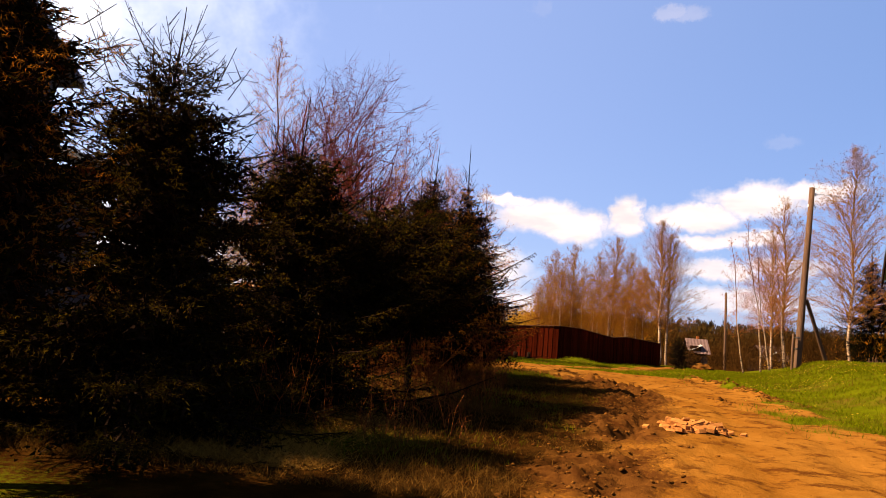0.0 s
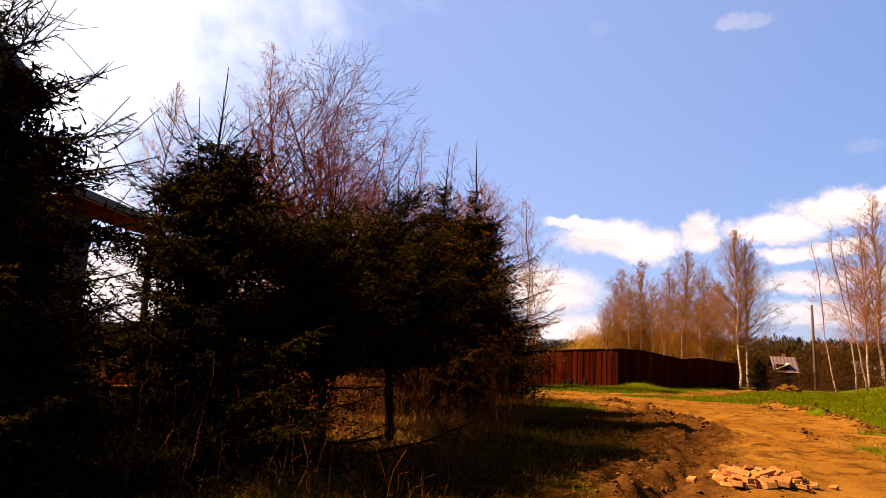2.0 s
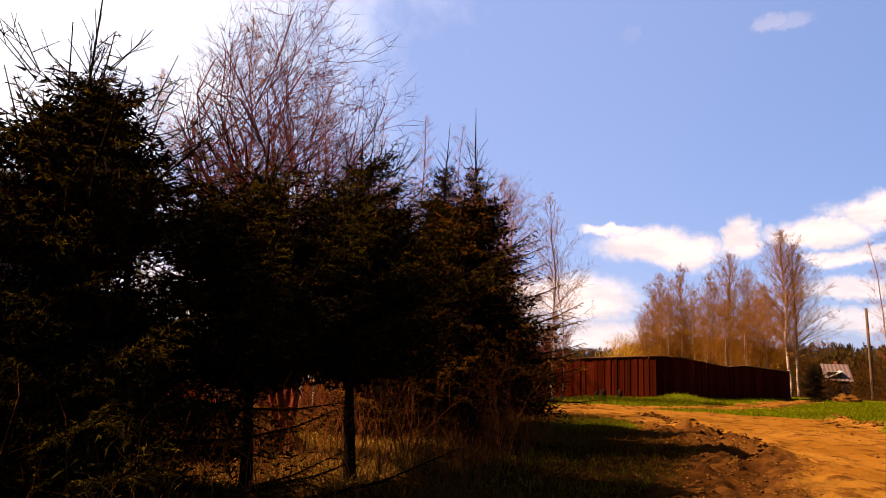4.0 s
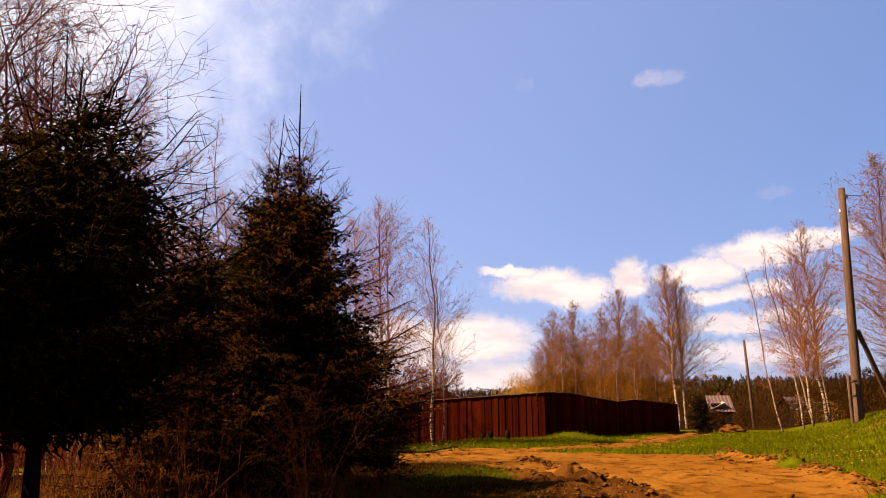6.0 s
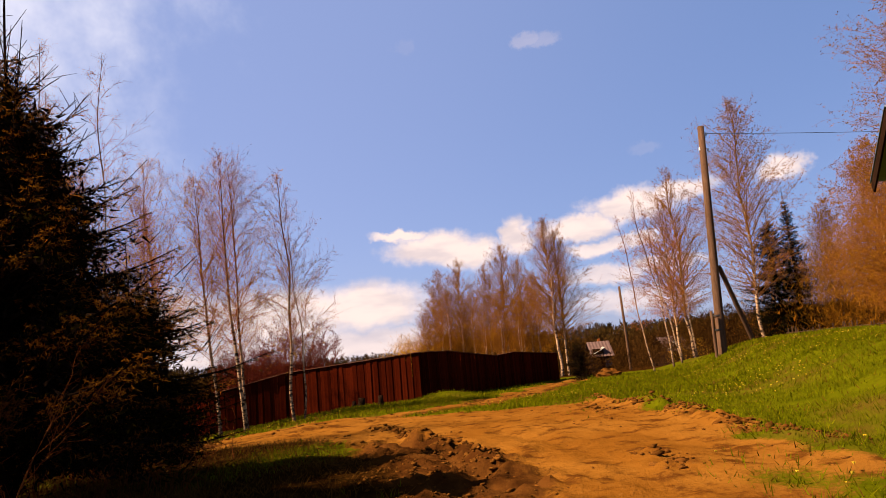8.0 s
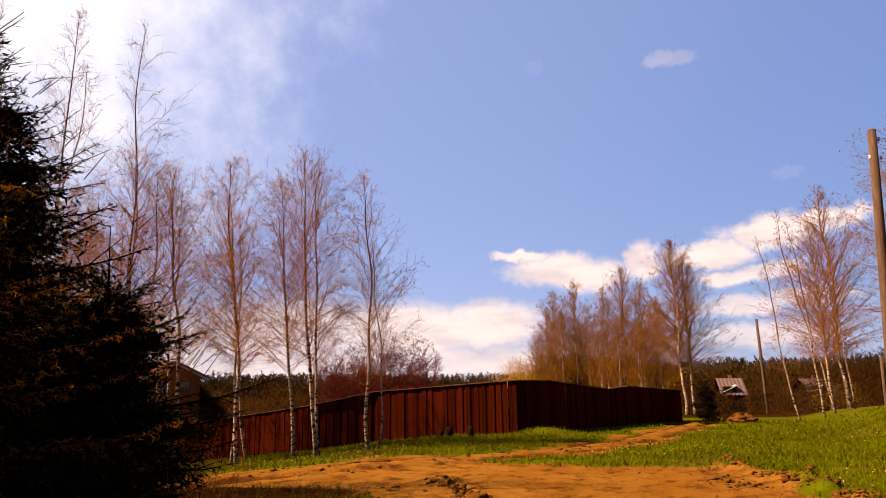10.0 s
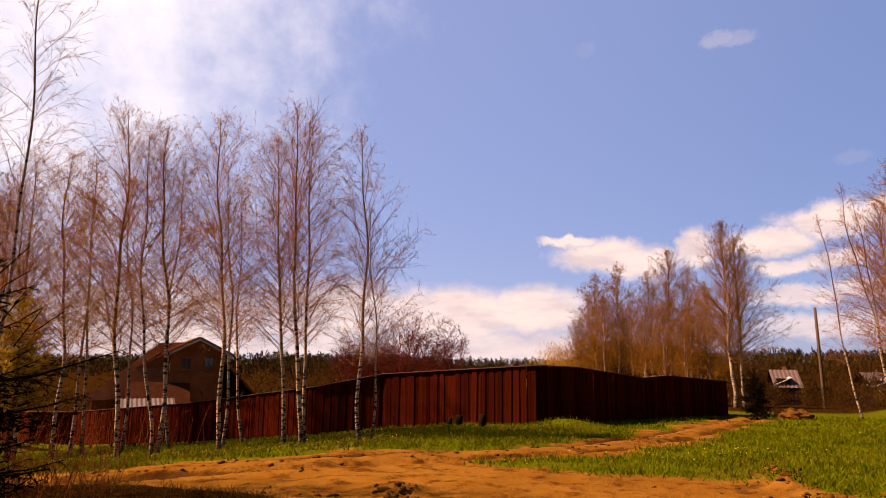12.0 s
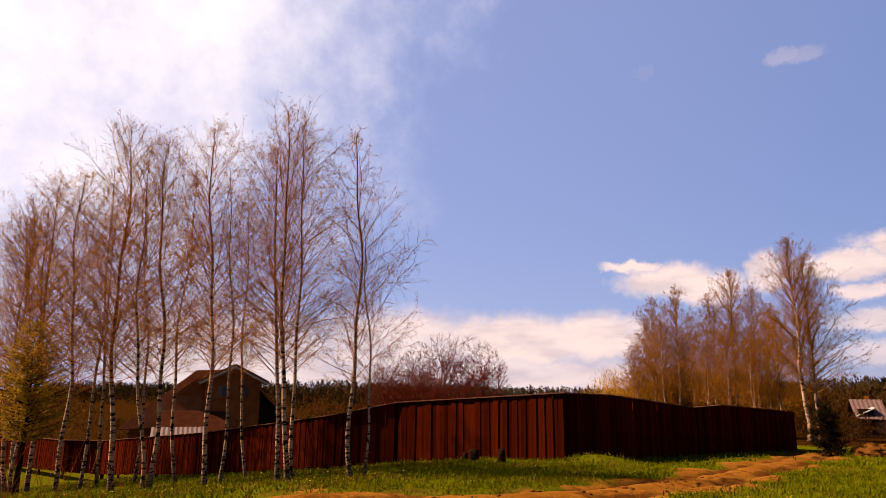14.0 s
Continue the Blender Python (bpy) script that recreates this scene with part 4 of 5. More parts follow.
plant(G3, [(6.6, 79.0, 0.83, 0, 0, 0), (3.0, 82.0, 0.95, 90, 0, 0), (0.4, 84.0, 0.72, 160, 0, 0), (8.3, 76.0, 0.8, 220, 0, 0), (11.4, 77.0, 0.88, 300, 0, 0), (1.4, 88.0, 0.95, 40, 0, 0), (9.8, 74.0, 0.72, 20, 0, 0), (5.0, 87.0, 0.9, 70, 0, 0)])
SIDE = "trees by the power pole"
T1 = birch(birch_mesh(44, 16.8, 1.3, 0.18, 100, buds=16000, bud=BUD_BROWN, twig=1.9, thick=1.2), "tall full birch behind the power pole", SIDE)
T2 = birch(birch_mesh(45, 10.2, 0.62, 0.25, 30, buds=500, twig=1.2, thick=0.85), "thin leaning bare birch by the power pole", SIDE)
T3 = birch(birch_mesh(46, 14.0, 1.35, 0.2, 84, buds=4000, bud=BUD_BROWN, twig=1.9, thick=1.5), "dark spreading bare tree by the power pole", SIDE)
T4 = birch(birch_mesh(47, 12.5, 1.5, 0.08, 72, stems=2, buds=30000, bud=BUD_BROWN, twig=2.0), "birch thick with yellow-brown opening buds", SIDE)
plant(T1, [(22.0, 48.8, 1.0, 0, 0, 0), (20.5, 30.5, 0.86, 120, 0, 0)])
plant(T2, [(14.3, 43.9, 1.0, 0, 0, -7), (15.2, 45.0, 0.95, 120, 0, -7), (13.4, 44.5, 0.9, 220, 0, -6), (15.8, 44.2, 0.85, 300, 0, -5), (27.6, 42.5, 1.0, 40, 0, -9)])
plant(T3, [(19.4, 53.8, 1.0, 0, 0, 0), (17.6, 51.5, 0.8, 90, 0, 0)])
plant(T4, [(25.2, 40.8, 0.85, 0, 0, 0), (27.0, 43.5, 0.9, 140, 0, 0), (24.6, 38.2, 0.62, 250, 0, 0), (31.0, 43.0, 1.0, 60, 0, 0), (28.6, 51.0, 0.8, 200, 0, 0), (34.5, 40.0, 1.0, 310, 0, 0)])
spruce("spruce", 25.6, 50.3, 11.6, 1.8, 51, "slender far spruce among the birches", NEEDLE_FAR, far=True, dense=2.0)
spruce("spruce", 23.9, 49.6, 9.8, 3.1, 52, "dark far spruce among the birches", NEEDLE_FAR, far=True, dense=2.5, full=0.6)
spruce("spruce", 9.0, 43.6, 2.35, 1.3, 53, "small dark spruce at the fence's end", NEEDLE_FAR, dense=0.75, clear=0.16, bare_top=0.12)
spruce("pine", -18.4, 32.4, 6.3, 2.2, 54, "young yellow-green pine by the birches", PINE, far=True, dense=2.2, clear=0.30, bare_top=0.08, full=0.5)
bare_tree("fruit_tree", -7.5, 48.0, 5.9, 3.0, 61, "spreading bare fruit tree behind the fence", 22, TWIG_GREY, 2.6, fan=2.0)
bare_tree("fruit_tree", -10.6, 49.0, 5.7, 2.6, 62, "spreading bare fruit tree behind the fence", 22, TWIG_GREY, 2.6, fan=2.0)
FB = birch(birch_mesh(48, 10.0, 0.9, 0.3, 40, buds=1500, twig=1.3), "pale bare birch behind the spruces", "birches behind the spruces")
plant(FB, [(-8.6, 14.7, 0.9, 0, 0, 0), (-7.4, 16.5, 0.8, 90, 0, 0), (-13.5, 17.5, 0.95, 200, 0, 0)])


# ---- far land ----
def thicket(name, label, mat, patches, seed):
    """Leafless bushes as many small twig pieces; patches: count, x, x, y, y, height, height, pieces, width."""
    rng = np.random.default_rng(seed)
    c, d, ln, wd = [], [], [], []
    for n, x0, x1, y0, y1, h0, h1, k, width in patches:
        for _ in range(n):
            x, y = rng.uniform(x0, x1), rng.uniform(y0, y1)
            h = rng.uniform(h0, h1)
            if 50 < y < 108 and -4 < x - (2 + (y - 10) * 0.2607) < 4.5:
                h = min(h, 2.0)
            f = rng.uniform(0, 1, k) ** 0.7
            wide = 0.24 * h * (0.35 + 0.65 * np.sin(np.pi * np.clip(f * 0.9 + 0.1, 0, 1)))
            c.append(np.stack([x + rng.normal(size=k) * wide, y + rng.normal(size=k) * wide, gz(x, y) + h * 0.85 * f], 1))
            d.append(np.stack([rng.normal(scale=0.7, size=k), rng.normal(scale=0.7, size=k), np.ones(k) * 0.9], 1))
            ln.append(rng.uniform(0.04, 0.11, k) * h)
            wd.append(width * rng.uniform(0.5, 1.1, k))
    v, f = flakes(np.concatenate(c), np.concatenate(d), np.concatenate(ln), np.concatenate(wd), rng)
    tagged(new(name, mesh_from(name, v, f, mat)), label, "scrub", kind="stuff")


def scatter_scrub():
    thicket("scrub", "brown leafless thicket over the far fields", SCRUB, [
        (60, -3, 18, 76, 104, 2.0, 4.5, 300, 0.05), (90, 12, 42, 54, 90, 2.0, 5.0, 240, 0.05), (60, 15, 42, 46, 58, 1.0, 3.0, 240, 0.035), (50, 17, 30, 52, 62, 2.5, 5.0, 260, 0.04),
        (200, -60, 90, 100, 180, 3, 7, 180, 0.10), (150, 14, 75, 116, 150, 5, 9, 220, 0.10), (60, -50, 10, 110, 150, 3, 6, 200, 0.10), (220, -120, 140, 180, 300, 5, 10, 130, 0.2), (80, -60, -14, 52, 90, 2.5, 5, 180, 0.07),
        (40, 27, 46, 38, 56, 1.5, 4, 240, 0.045)], 71)
    thicket("young_growth", "dense brown young trees in groves", BUD_BROWN, [
        (30, 3.5, 16.5, 90, 98, 5.0, 9.0, 900, 0.048), (18, 0.5, 5.0, 86, 92, 5, 8, 700, 0.045),
        (22, 25, 36, 44, 55, 5, 8.5, 1000, 0.035), (18, 27, 42, 37, 47, 4, 7.5, 1000, 0.03)], 73)
    thicket("willow_scrub", "yellowish budding willow scrub by the grove", BUD, [
        (9, -3.0, 1.0, 84, 92, 4.5, 7.5, 700, 0.05), (10, -10, -2, 95, 110, 3, 5.5, 500, 0.06), (5, 30, 42, 95, 118, 2, 4, 400, 0.06)], 74)


def far_forest():
    """Spiky and rounded crowns over the far ridge, each of many small sprays."""
    rng = np.random.default_rng(72)
    c, d, ln, wd = [], [], [], []
    for i in range(5200):
        y = rng.uniform(300, 720)
        x = rng.uniform(-1.0, 1.0) * (y * 1.1)
        z = gz(x, y)
        spiky = rng.uniform() < 0.22
        h = rng.uniform(6, 10) * (1 + 0.2 * math.sin(x * 0.02) + 0.12 * math.sin(x * 0.07)) * (1.12 if spiky else 1)
        k = 32
        f = rng.uniform(0.0, 1, k)
        w = h * (0.13 * (1.05 - f) if spiky else 0.2 * np.sin(np.pi * np.clip(0.15 + 0.8 * f, 0, 1)))
        c.append(np.stack([x + rng.normal(size=k) * w, y + rng.normal(size=k) * w, z + h * 0.8 * f], 1))
        d.append(np.stack([rng.normal(scale=0.4, size=k), rng.normal(scale=0.2, size=k), np.ones(k)], 1))
        ln.append(h * rng.uniform(0.09, 0.2, k))
        wd.append(h * rng.uniform(0.04, 0.09, k))
    v, f = flakes(np.concatenate(c), np.concatenate(d), np.concatenate(ln), np.concatenate(wd), rng)
    tagged(new("far_woods", mesh_from("far_woods", v, f, FOREST)), "dark mixed woods along the far ridge", "woods", kind="stuff")


scatter_scrub()
far_forest()


# ---- pole, wires, posts ----
def power_pole(name, x, y, top_x, top_y, height, r, label, brace=True):
    p = tagged(empty(name), label, "power pole")
    z = sz(x, y)
    v, f = tube([(0, 0, -0.3), (0.15 * (top_x - x), 0.15 * (top_y - y), height * 0.15), (0.6 * (top_x - x), 0.6 * (top_y - y), height * 0.6), (top_x - x, top_y - y, height), (top_x - x, top_y - y, height + 0.03)],
                [r * 1.12, r * 1.08, r * 0.92, r * 0.8, 0.01], 12)
    part("shaft", mesh_from("shaft", v, f, POLE), p)
    p.matrix_basis = pose(x, y, z)
    if brace:
        a = Vector((0.55 * (top_x - x) + 0.12, 0.05, 3.35))
        b = Vector((1.95, 1.3, gz(x + 1.95, y + 1.3) - z - 0.2))
        v, f = tube([a, b], [0.085, 0.1], 10)
        part("brace", mesh_from("brace", v, f, POLE), p, "slanting timber strut")
        for k, (dx, dz) in enumerate(((0.17, -0.35), (-0.17, -0.95), (0.16, -1.0))):
            cx, cy, cz = top_x - x + dx, top_y - y, height + dz
            v, f = tube([(top_x - x, cy, cz - 0.12), (cx, cy, cz - 0.1), (cx, cy, cz)], [0.012, 0.012, 0.012], 6)
            hook = part("hook", mesh_from("hook", v, f, WIRE), p, "bent iron hook")
            v, f = tube([(cx, cy, cz - 0.03), (cx, cy, cz), (cx, cy, cz + 0.03), (cx, cy, cz + 0.07), (cx, cy, cz + 0.1)], [0.045, 0.05, 0.032, 0.042, 0.012], 10)
            part("insulator", mesh_from("insulator", v, f, PORCELAIN), hook, "white porcelain insulator")
        for hz in (0.25, 0.4):
            v, f = tube([(0.05 * hz, 0, height * hz * 0.4), (0.05 * hz, 0, height * hz * 0.4 + 0.05)], [r * 1.12, r * 1.12], 12)
            part("band", mesh_from("band", v, f, WIRE), p, "iron binding wire")
    return p


power_pole("power_pole", 12.05, 32.15, 12.55, 32.1, 9.0, 0.155, "weathered grey timber power pole with a strut")
power_pole("power_pole", 22.2, 79.5, 22.05, 79.4, 9.1, 0.15, "dark bare timber pole far down the slope", brace=False)


def wire(name, a, b, sag, label):
    a, b = Vector(a), Vector(b)
    pts = [a.lerp(b, k / 24) - Vector((0, 0, sag * 4 * (k / 24) * (1 - k / 24))) for k in range(25)]
    v, f = tube(pts, [0.011] * 25, 5)
    tagged(new(name, mesh_from(name, v, f, WIRE)), label, "wire")


wire("overhead_wire", (12.71, 32.1, sz(12.05, 32.15) + 8.7), (50, 36, 9.6), 0.5, "thin overhead wire leaving the power pole")
v, f = tube([(0, 0, -0.2), (0.02, 0, 0.8), (0.05, 0.01, 1.75), (0.05, 0.01, 1.78)], [0.06, 0.055, 0.05, 0.01], 8)
stake = new("stake", mesh_from("stake", v, f, POLE))
stake.matrix_basis = pose(11.7, 31.9, sz(11.7, 31.9))
tagged(stake, "short pale wooden stake beside the power pole", "stake")


def picket_fence():
    """Low grey pickets along the turf's far edge."""
    f = tagged(empty("picket_fence"), "low weathered grey picket fence under the trees", "fence")
    rng = random.Random(5)
    me = box_mesh("picket", (0.07, 0.02, 1.0), POLE, 0.004, (0, 0, 0.5))
    for i in range(60):
        x, y = 20.5 + i * 0.17, 43.0 - i * 0.05
        part("picket", me, f, m=Matrix.Translation((x, y, gz(x, y) - 0.05)) @ Matrix.Rotation(rng.uniform(-0.08, 0.08), 4, "Y") @ Matrix.Diagonal((1, 1, rng.uniform(0.75, 1.15), 1)))
    for k in (0.3, 0.75):
        v, q = tube([(20.4, 43.06, gz(20.5, 43) + k), (30.7, 40.05, gz(30.6, 40) + k)], [0.03, 0.03], 4)
        part("rail", mesh_from("rail", v, q, POLE), f)


picket_fence()


# ---- buildings ----
def slab(name, corners, thick, mat, parent=None, label=""):
    """A flat sheet with thickness through four corners."""
    c = [Vector(p) for p in corners]
    n = (c[1] - c[0]).cross(c[3] - c[0]).normalized() * thick
    bm = bmesh.new()
    lo = [bm.verts.new(p - n) for p in c]
    hi = [bm.verts.new(p) for p in c]
    bm.faces.new(hi)
    bm.faces.new(lo[::-1])
    for i in range(4):
        j = (i + 1) % 4
        bm.faces.new((hi[i], lo[i], lo[j], hi[j]))
    bmesh.ops.recalc_face_normals(bm, faces=bm.faces)
    return part(name, from_bm(name, bm, mat), parent, label)


def ribbed(name, a, b, c, d, pitch, deep, mat, parent, label=""):
    """A ribbed sheet: a-b along the eave, d-c along the ridge; ribs run up the slope."""
    a, b, c, d = (Vector(p) for p in (a, b, c, d))
    n = (b - a).cross(d - a).normalized()
    k = max(2, int((b - a).length / pitch) * 2)
    bm = bmesh.new()
    rows = []
    for i in range(k + 1):
        u = i / k
        off = n * (deep if i % 2 else 0)
        lo, hi = a.lerp(b, u), d.lerp(c, u)
        rows.append([bm.verts.new(lo + off), bm.verts.new(hi + off), bm.verts.new(hi + off - n * 0.012), bm.verts.new(lo + off - n * 0.012)])
    for p, q in zip(rows, rows[1:]):
        for e in range(4):
            g = (e + 1) % 4
            bm.faces.new((p[e], q[e], q[g], p[g]))
    bm.faces.new(rows[0])
    bm.faces.new(rows[-1][::-1])
    bmesh.ops.recalc_face_normals(bm, faces=bm.faces)
    return part(name, from_bm(name, bm, mat), parent, label)


def window(parent, w, h, m, frame=GREY_WALL):
    """A framed two-pane window that stands in its wall; faces -y."""
    win = part("window", box_mesh("window", (w + 0.12, 0.05, h + 0.12), frame, 0.006), parent, m=m)
    for sx in (-1, 1):
        part("pane", box_mesh("pane", (w / 2 - 0.05, 0.02, h - 0.06), GLASS, 0), win, m=Matrix.Translation((sx * w / 4, -0.028, 0)))
    part("sill", box_mesh("sill", (w + 0.2, 0.12, 0.04), frame, 0.005), win, m=Matrix.Translation((0, -0.05, -h / 2 - 0.08)))
    return win


def prism_wall(name, outline, y0, y1, mat, parent, label=""):
    """A solid with the outline (x, z) between two y."""
    bm = bmesh.new()
    a = [bm.verts.new((x, y0, z)) for x, z in outline]
    b = [bm.verts.new((x, y1, z)) for x, z in outline]
    bm.faces.new(a)
    bm.faces.new(b[::-1])
    for i in range(len(outline)):
        j = (i + 1) % len(outline)
        bm.faces.new((a[i], b[i], b[j], a[j]))
    bmesh.ops.recalc_face_normals(bm, faces=bm.faces)
    return part(name, from_bm(name, bm, mat), parent, label)


def green_shed():
    """Pale green plank shed with a blue-grey ribbed roof on the right bank."""
    s = tagged(empty("shed"), "pale green plank shed with ribbed metal roof", "shed")
    s.matrix_basis = pose(7.84, 14.7, 0.98, 0, 0, -22)
    w, deep, hi = 4.2, 2.2, 2.8
    prism_wall("wall", [(0.03, -0.3), (w, -0.3), (w, hi - 0.05), (0.03, hi - 0.05)], 0.03, deep, DARK_WOOD, s)
    rng = random.Random(9)
    n = int(w / 0.14)
    me = box_mesh("plank", (0.132, 0.025, hi), GREEN_WALL, 0.005, (0, 0, hi / 2))
    for i in range(n):
        part("plank", me, s, m=Matrix.Translation((0.07 + i * 0.14, rng.uniform(0.0, 0.008), 0)))
    part("corner_board", box_mesh("corner_board", (0.12, 0.13, hi + 0.02), GREEN_WALL, 0.006, (0, 0, hi / 2)), s, m=Matrix.Translation((-0.01, 0.02, 0)))
    ribbed("roof", (-0.36, -0.45, hi - 0.02), (w + 0.4, -0.45, hi - 0.02), (w + 0.4, deep / 2, hi + 0.8), (-0.36, deep / 2, hi + 0.8), 0.2, 0.03, TIN, s, "blue-grey ribbed sheet metal")
    ribbed("roof", (w + 0.4, deep + 0.45, hi - 0.02), (-0.36, deep + 0.45, hi - 0.02), (-0.36, deep / 2, hi + 0.8), (w + 0.4, deep / 2, hi + 0.8), 0.2, 0.03, TIN, s)
    for y0, y1 in ((-0.42, deep / 2), (deep + 0.42, deep / 2)):
        p, q = Vector((-0.33, y0, hi - 0.13)), Vector((-0.33, y1, hi + 0.69))
        d = q - p
        part("bargeboard", box_mesh("bargeboard", (0.03, d.length, 0.16), DARK_WOOD, 0.004), s, "dark bargeboard", m=Matrix.Translation((p + q) / 2) @ Matrix.Rotation(math.atan2(d.z, d.y) if d.y > 0 else math.atan2(d.z, d.y), 4, "X"))
    slab("soffit", [(-0.32, -0.42, hi - 0.06), (0.0, -0.42, hi - 0.06), (0.0, deep / 2, hi + 0.74), (-0.32, deep / 2, hi + 0.74)], 0.02, DARK_WOOD, s, "dark underside of the eaves")


def roadside_house():
    """House behind the spruces: slate gable roof, and a lower wing whose boarded eaves face the road."""
    h = tagged(empty("house"), "grey house with steep slate roof behind the spruces", "house")
    h.matrix_basis = pose(-12.4, 9.0, 0.3, 0, 0, 90)
    # local x runs along world y, local -y faces the road
    prism_wall("wall", [(-3.0, -0.3), (2.0, -0.3), (2.0, 6.1), (0.3, 7.3), (-3.0, 5.15)], 0.0, 9.0, GREY_WALL, h)
    slab("roof", [(2.4, -0.4, 6.17), (2.4, 9.4, 6.17), (0.3, 9.4, 7.55), (0.3, -0.4, 7.55)][::-1], 0.16, SLATE, h, "steep grey slate slope")
    slab("roof", [(-3.5, -0.4, 5.07), (-3.5, 9.4, 5.07), (0.3, 9.4, 7.55), (0.3, -0.4, 7.55)], 0.16, SLATE, h, "steep grey slate slope")
    prism_wall("wing", [(2.0, -0.3), (5.2, -0.3), (5.2, 4.35), (2.0, 4.35)], 0.7, 6.0, GREY_WALL, h, "low wing with grey rendered wall")
    slab("roof", [(3.0, -0.75, 4.62), (8.1, 0.45, 4.62), (8.1, 3.9, 5.75), (3.0, 3.9, 5.75)], 0.16, SLATE, h, "flatter blue-grey roof of the wing")
    slab("soffit", [(3.02, -0.69, 4.42), (8.03, 0.5, 4.42), (8.03, 1.6, 4.42), (3.02, 0.8, 4.42)], 0.03, LOG_BROWN, h, "red-brown boards under the eaves")
    window(h, 1.1, 1.2, Matrix.Translation((-1.0, -0.03, 2.2)))
    part("post", box_mesh("post", (0.14, 0.14, 4.5), DARK_WOOD, 0.01, (0, 0, 2.1)), h, m=Matrix.Translation((7.8, 0.9, 0)))


def brown_house():
    """Brown two-storey house with a broken roof and a porch, behind the fence."""
    h = tagged(empty("house"), "brown two-storey house with broken roof behind the fence", "house")
    h.matrix_basis = pose(-24.8, 50.5, -4.0, 0, 0, 39)
    prism_wall("wall", [(-0.1, -0.5), (3.3, -0.5), (3.3, 6.45), (1.6, 7.2), (-0.1, 6.45)], 0.0, 7.0, LOG_BROWN, h)
    prism_wall("rear_wall", [(-4.4, -0.5), (-0.1, -0.5), (-0.1, 6.3), (-0.6, 6.6), (-4.4, 3.7)], 0.5, 6.8, LOG_BROWN, h)
    for x0, x1 in ((3.75, 1.6), (-0.55, 1.6)):
        c = [(x0, -0.55, 6.3), (x0, 7.4, 6.3), (x1, 7.4, 7.4), (x1, -0.55, 7.4)]
        slab("roof", c[::-1] if x0 > x1 else c, 0.12, BROWN_ROOF, h, "brown sheet roof")
    slab("roof", [(-5.0, -0.4, 3.45), (-0.35, -0.4, 3.65), (1.2, 1.3, 7.2), (-0.75, 1.3, 7.1)], 0.12, BROWN_ROOF, h, "steep brown side slope")
    slab("roof", [(-0.75, 1.3, 7.08), (1.2, 1.3, 7.18), (1.2, 6.9, 7.1), (-0.75, 6.9, 7.0)], 0.12, BROWN_ROOF, h, "brown sheet roof")
    slab("roof", [(-2.6, -1.7, 3.0), (1.2, -1.7, 2.9), (1.2, -0.1, 4.5), (-2.6, -0.1, 4.6)], 0.1, RED_ROOF, h, "rusty red lean-to roof")
    prism_wall("lean_to", [(-2.4, -0.5), (1.0, -0.5), (1.0, 2.9), (-2.4, 3.0)], -1.4, -0.05, DARK_WOOD, h)
    slab("roof", [(3.2, -0.9, 5.9), (5.5, -0.9, 3.5), (5.5, 5.0, 3.5), (3.2, 5.0, 5.9)][::-1], 0.1, BROWN_ROOF, h, "brown roof falling over the porch")
    # solid dark block; its colour holds the shade inside the open porch
    prism_wall("porch", [(3.3, -0.5), (5.2, -0.5), (5.2, 3.5), (3.3, 5.5)], 0.2, 4.8, DARK_WOOD, h, "solid block coloured as the shade inside the porch")
    window(h, 0.55, 0.75, Matrix.Translation((0.9, -0.04, 5.75)), LOG_BROWN)
    window(h, 0.55, 0.75, Matrix.Translation((2.3, -0.04, 5.75)), LOG_BROWN)
    for x, lean in ((0.55, -27), (2.65, 27)):
        part("bargeboard", box_mesh("bargeboard", (2.45, 0.05, 0.13), PALE_TRIM, 0.005), h, "pale bargeboard", m=Matrix.Translation((x, -0.6, 6.77)) @ Matrix.Rotation(radians(lean), 4, "Y"))


def low_shed():
    s = tagged(empty("shed"), "low shed with pale ribbed roof behind the fence", "shed")
    s.matrix_basis = pose(-22.3, 45.2, -2.8, 0, 0, 40)
    prism_wall("wall", [(-1.3, -0.3), (1.3, -0.3), (1.3, 1.7), (-1.3, 1.7)], 0.0, 1.8, DARK_WOOD, s)
    ribbed("roof", (-1.5, -0.25, 1.68), (1.5, -0.25, 1.68), (1.5, 2.0, 2.5), (-1.5, 2.0, 2.5), 0.25, 0.04, PALE_ROOF, s, "pale pinkish ribbed sheets")


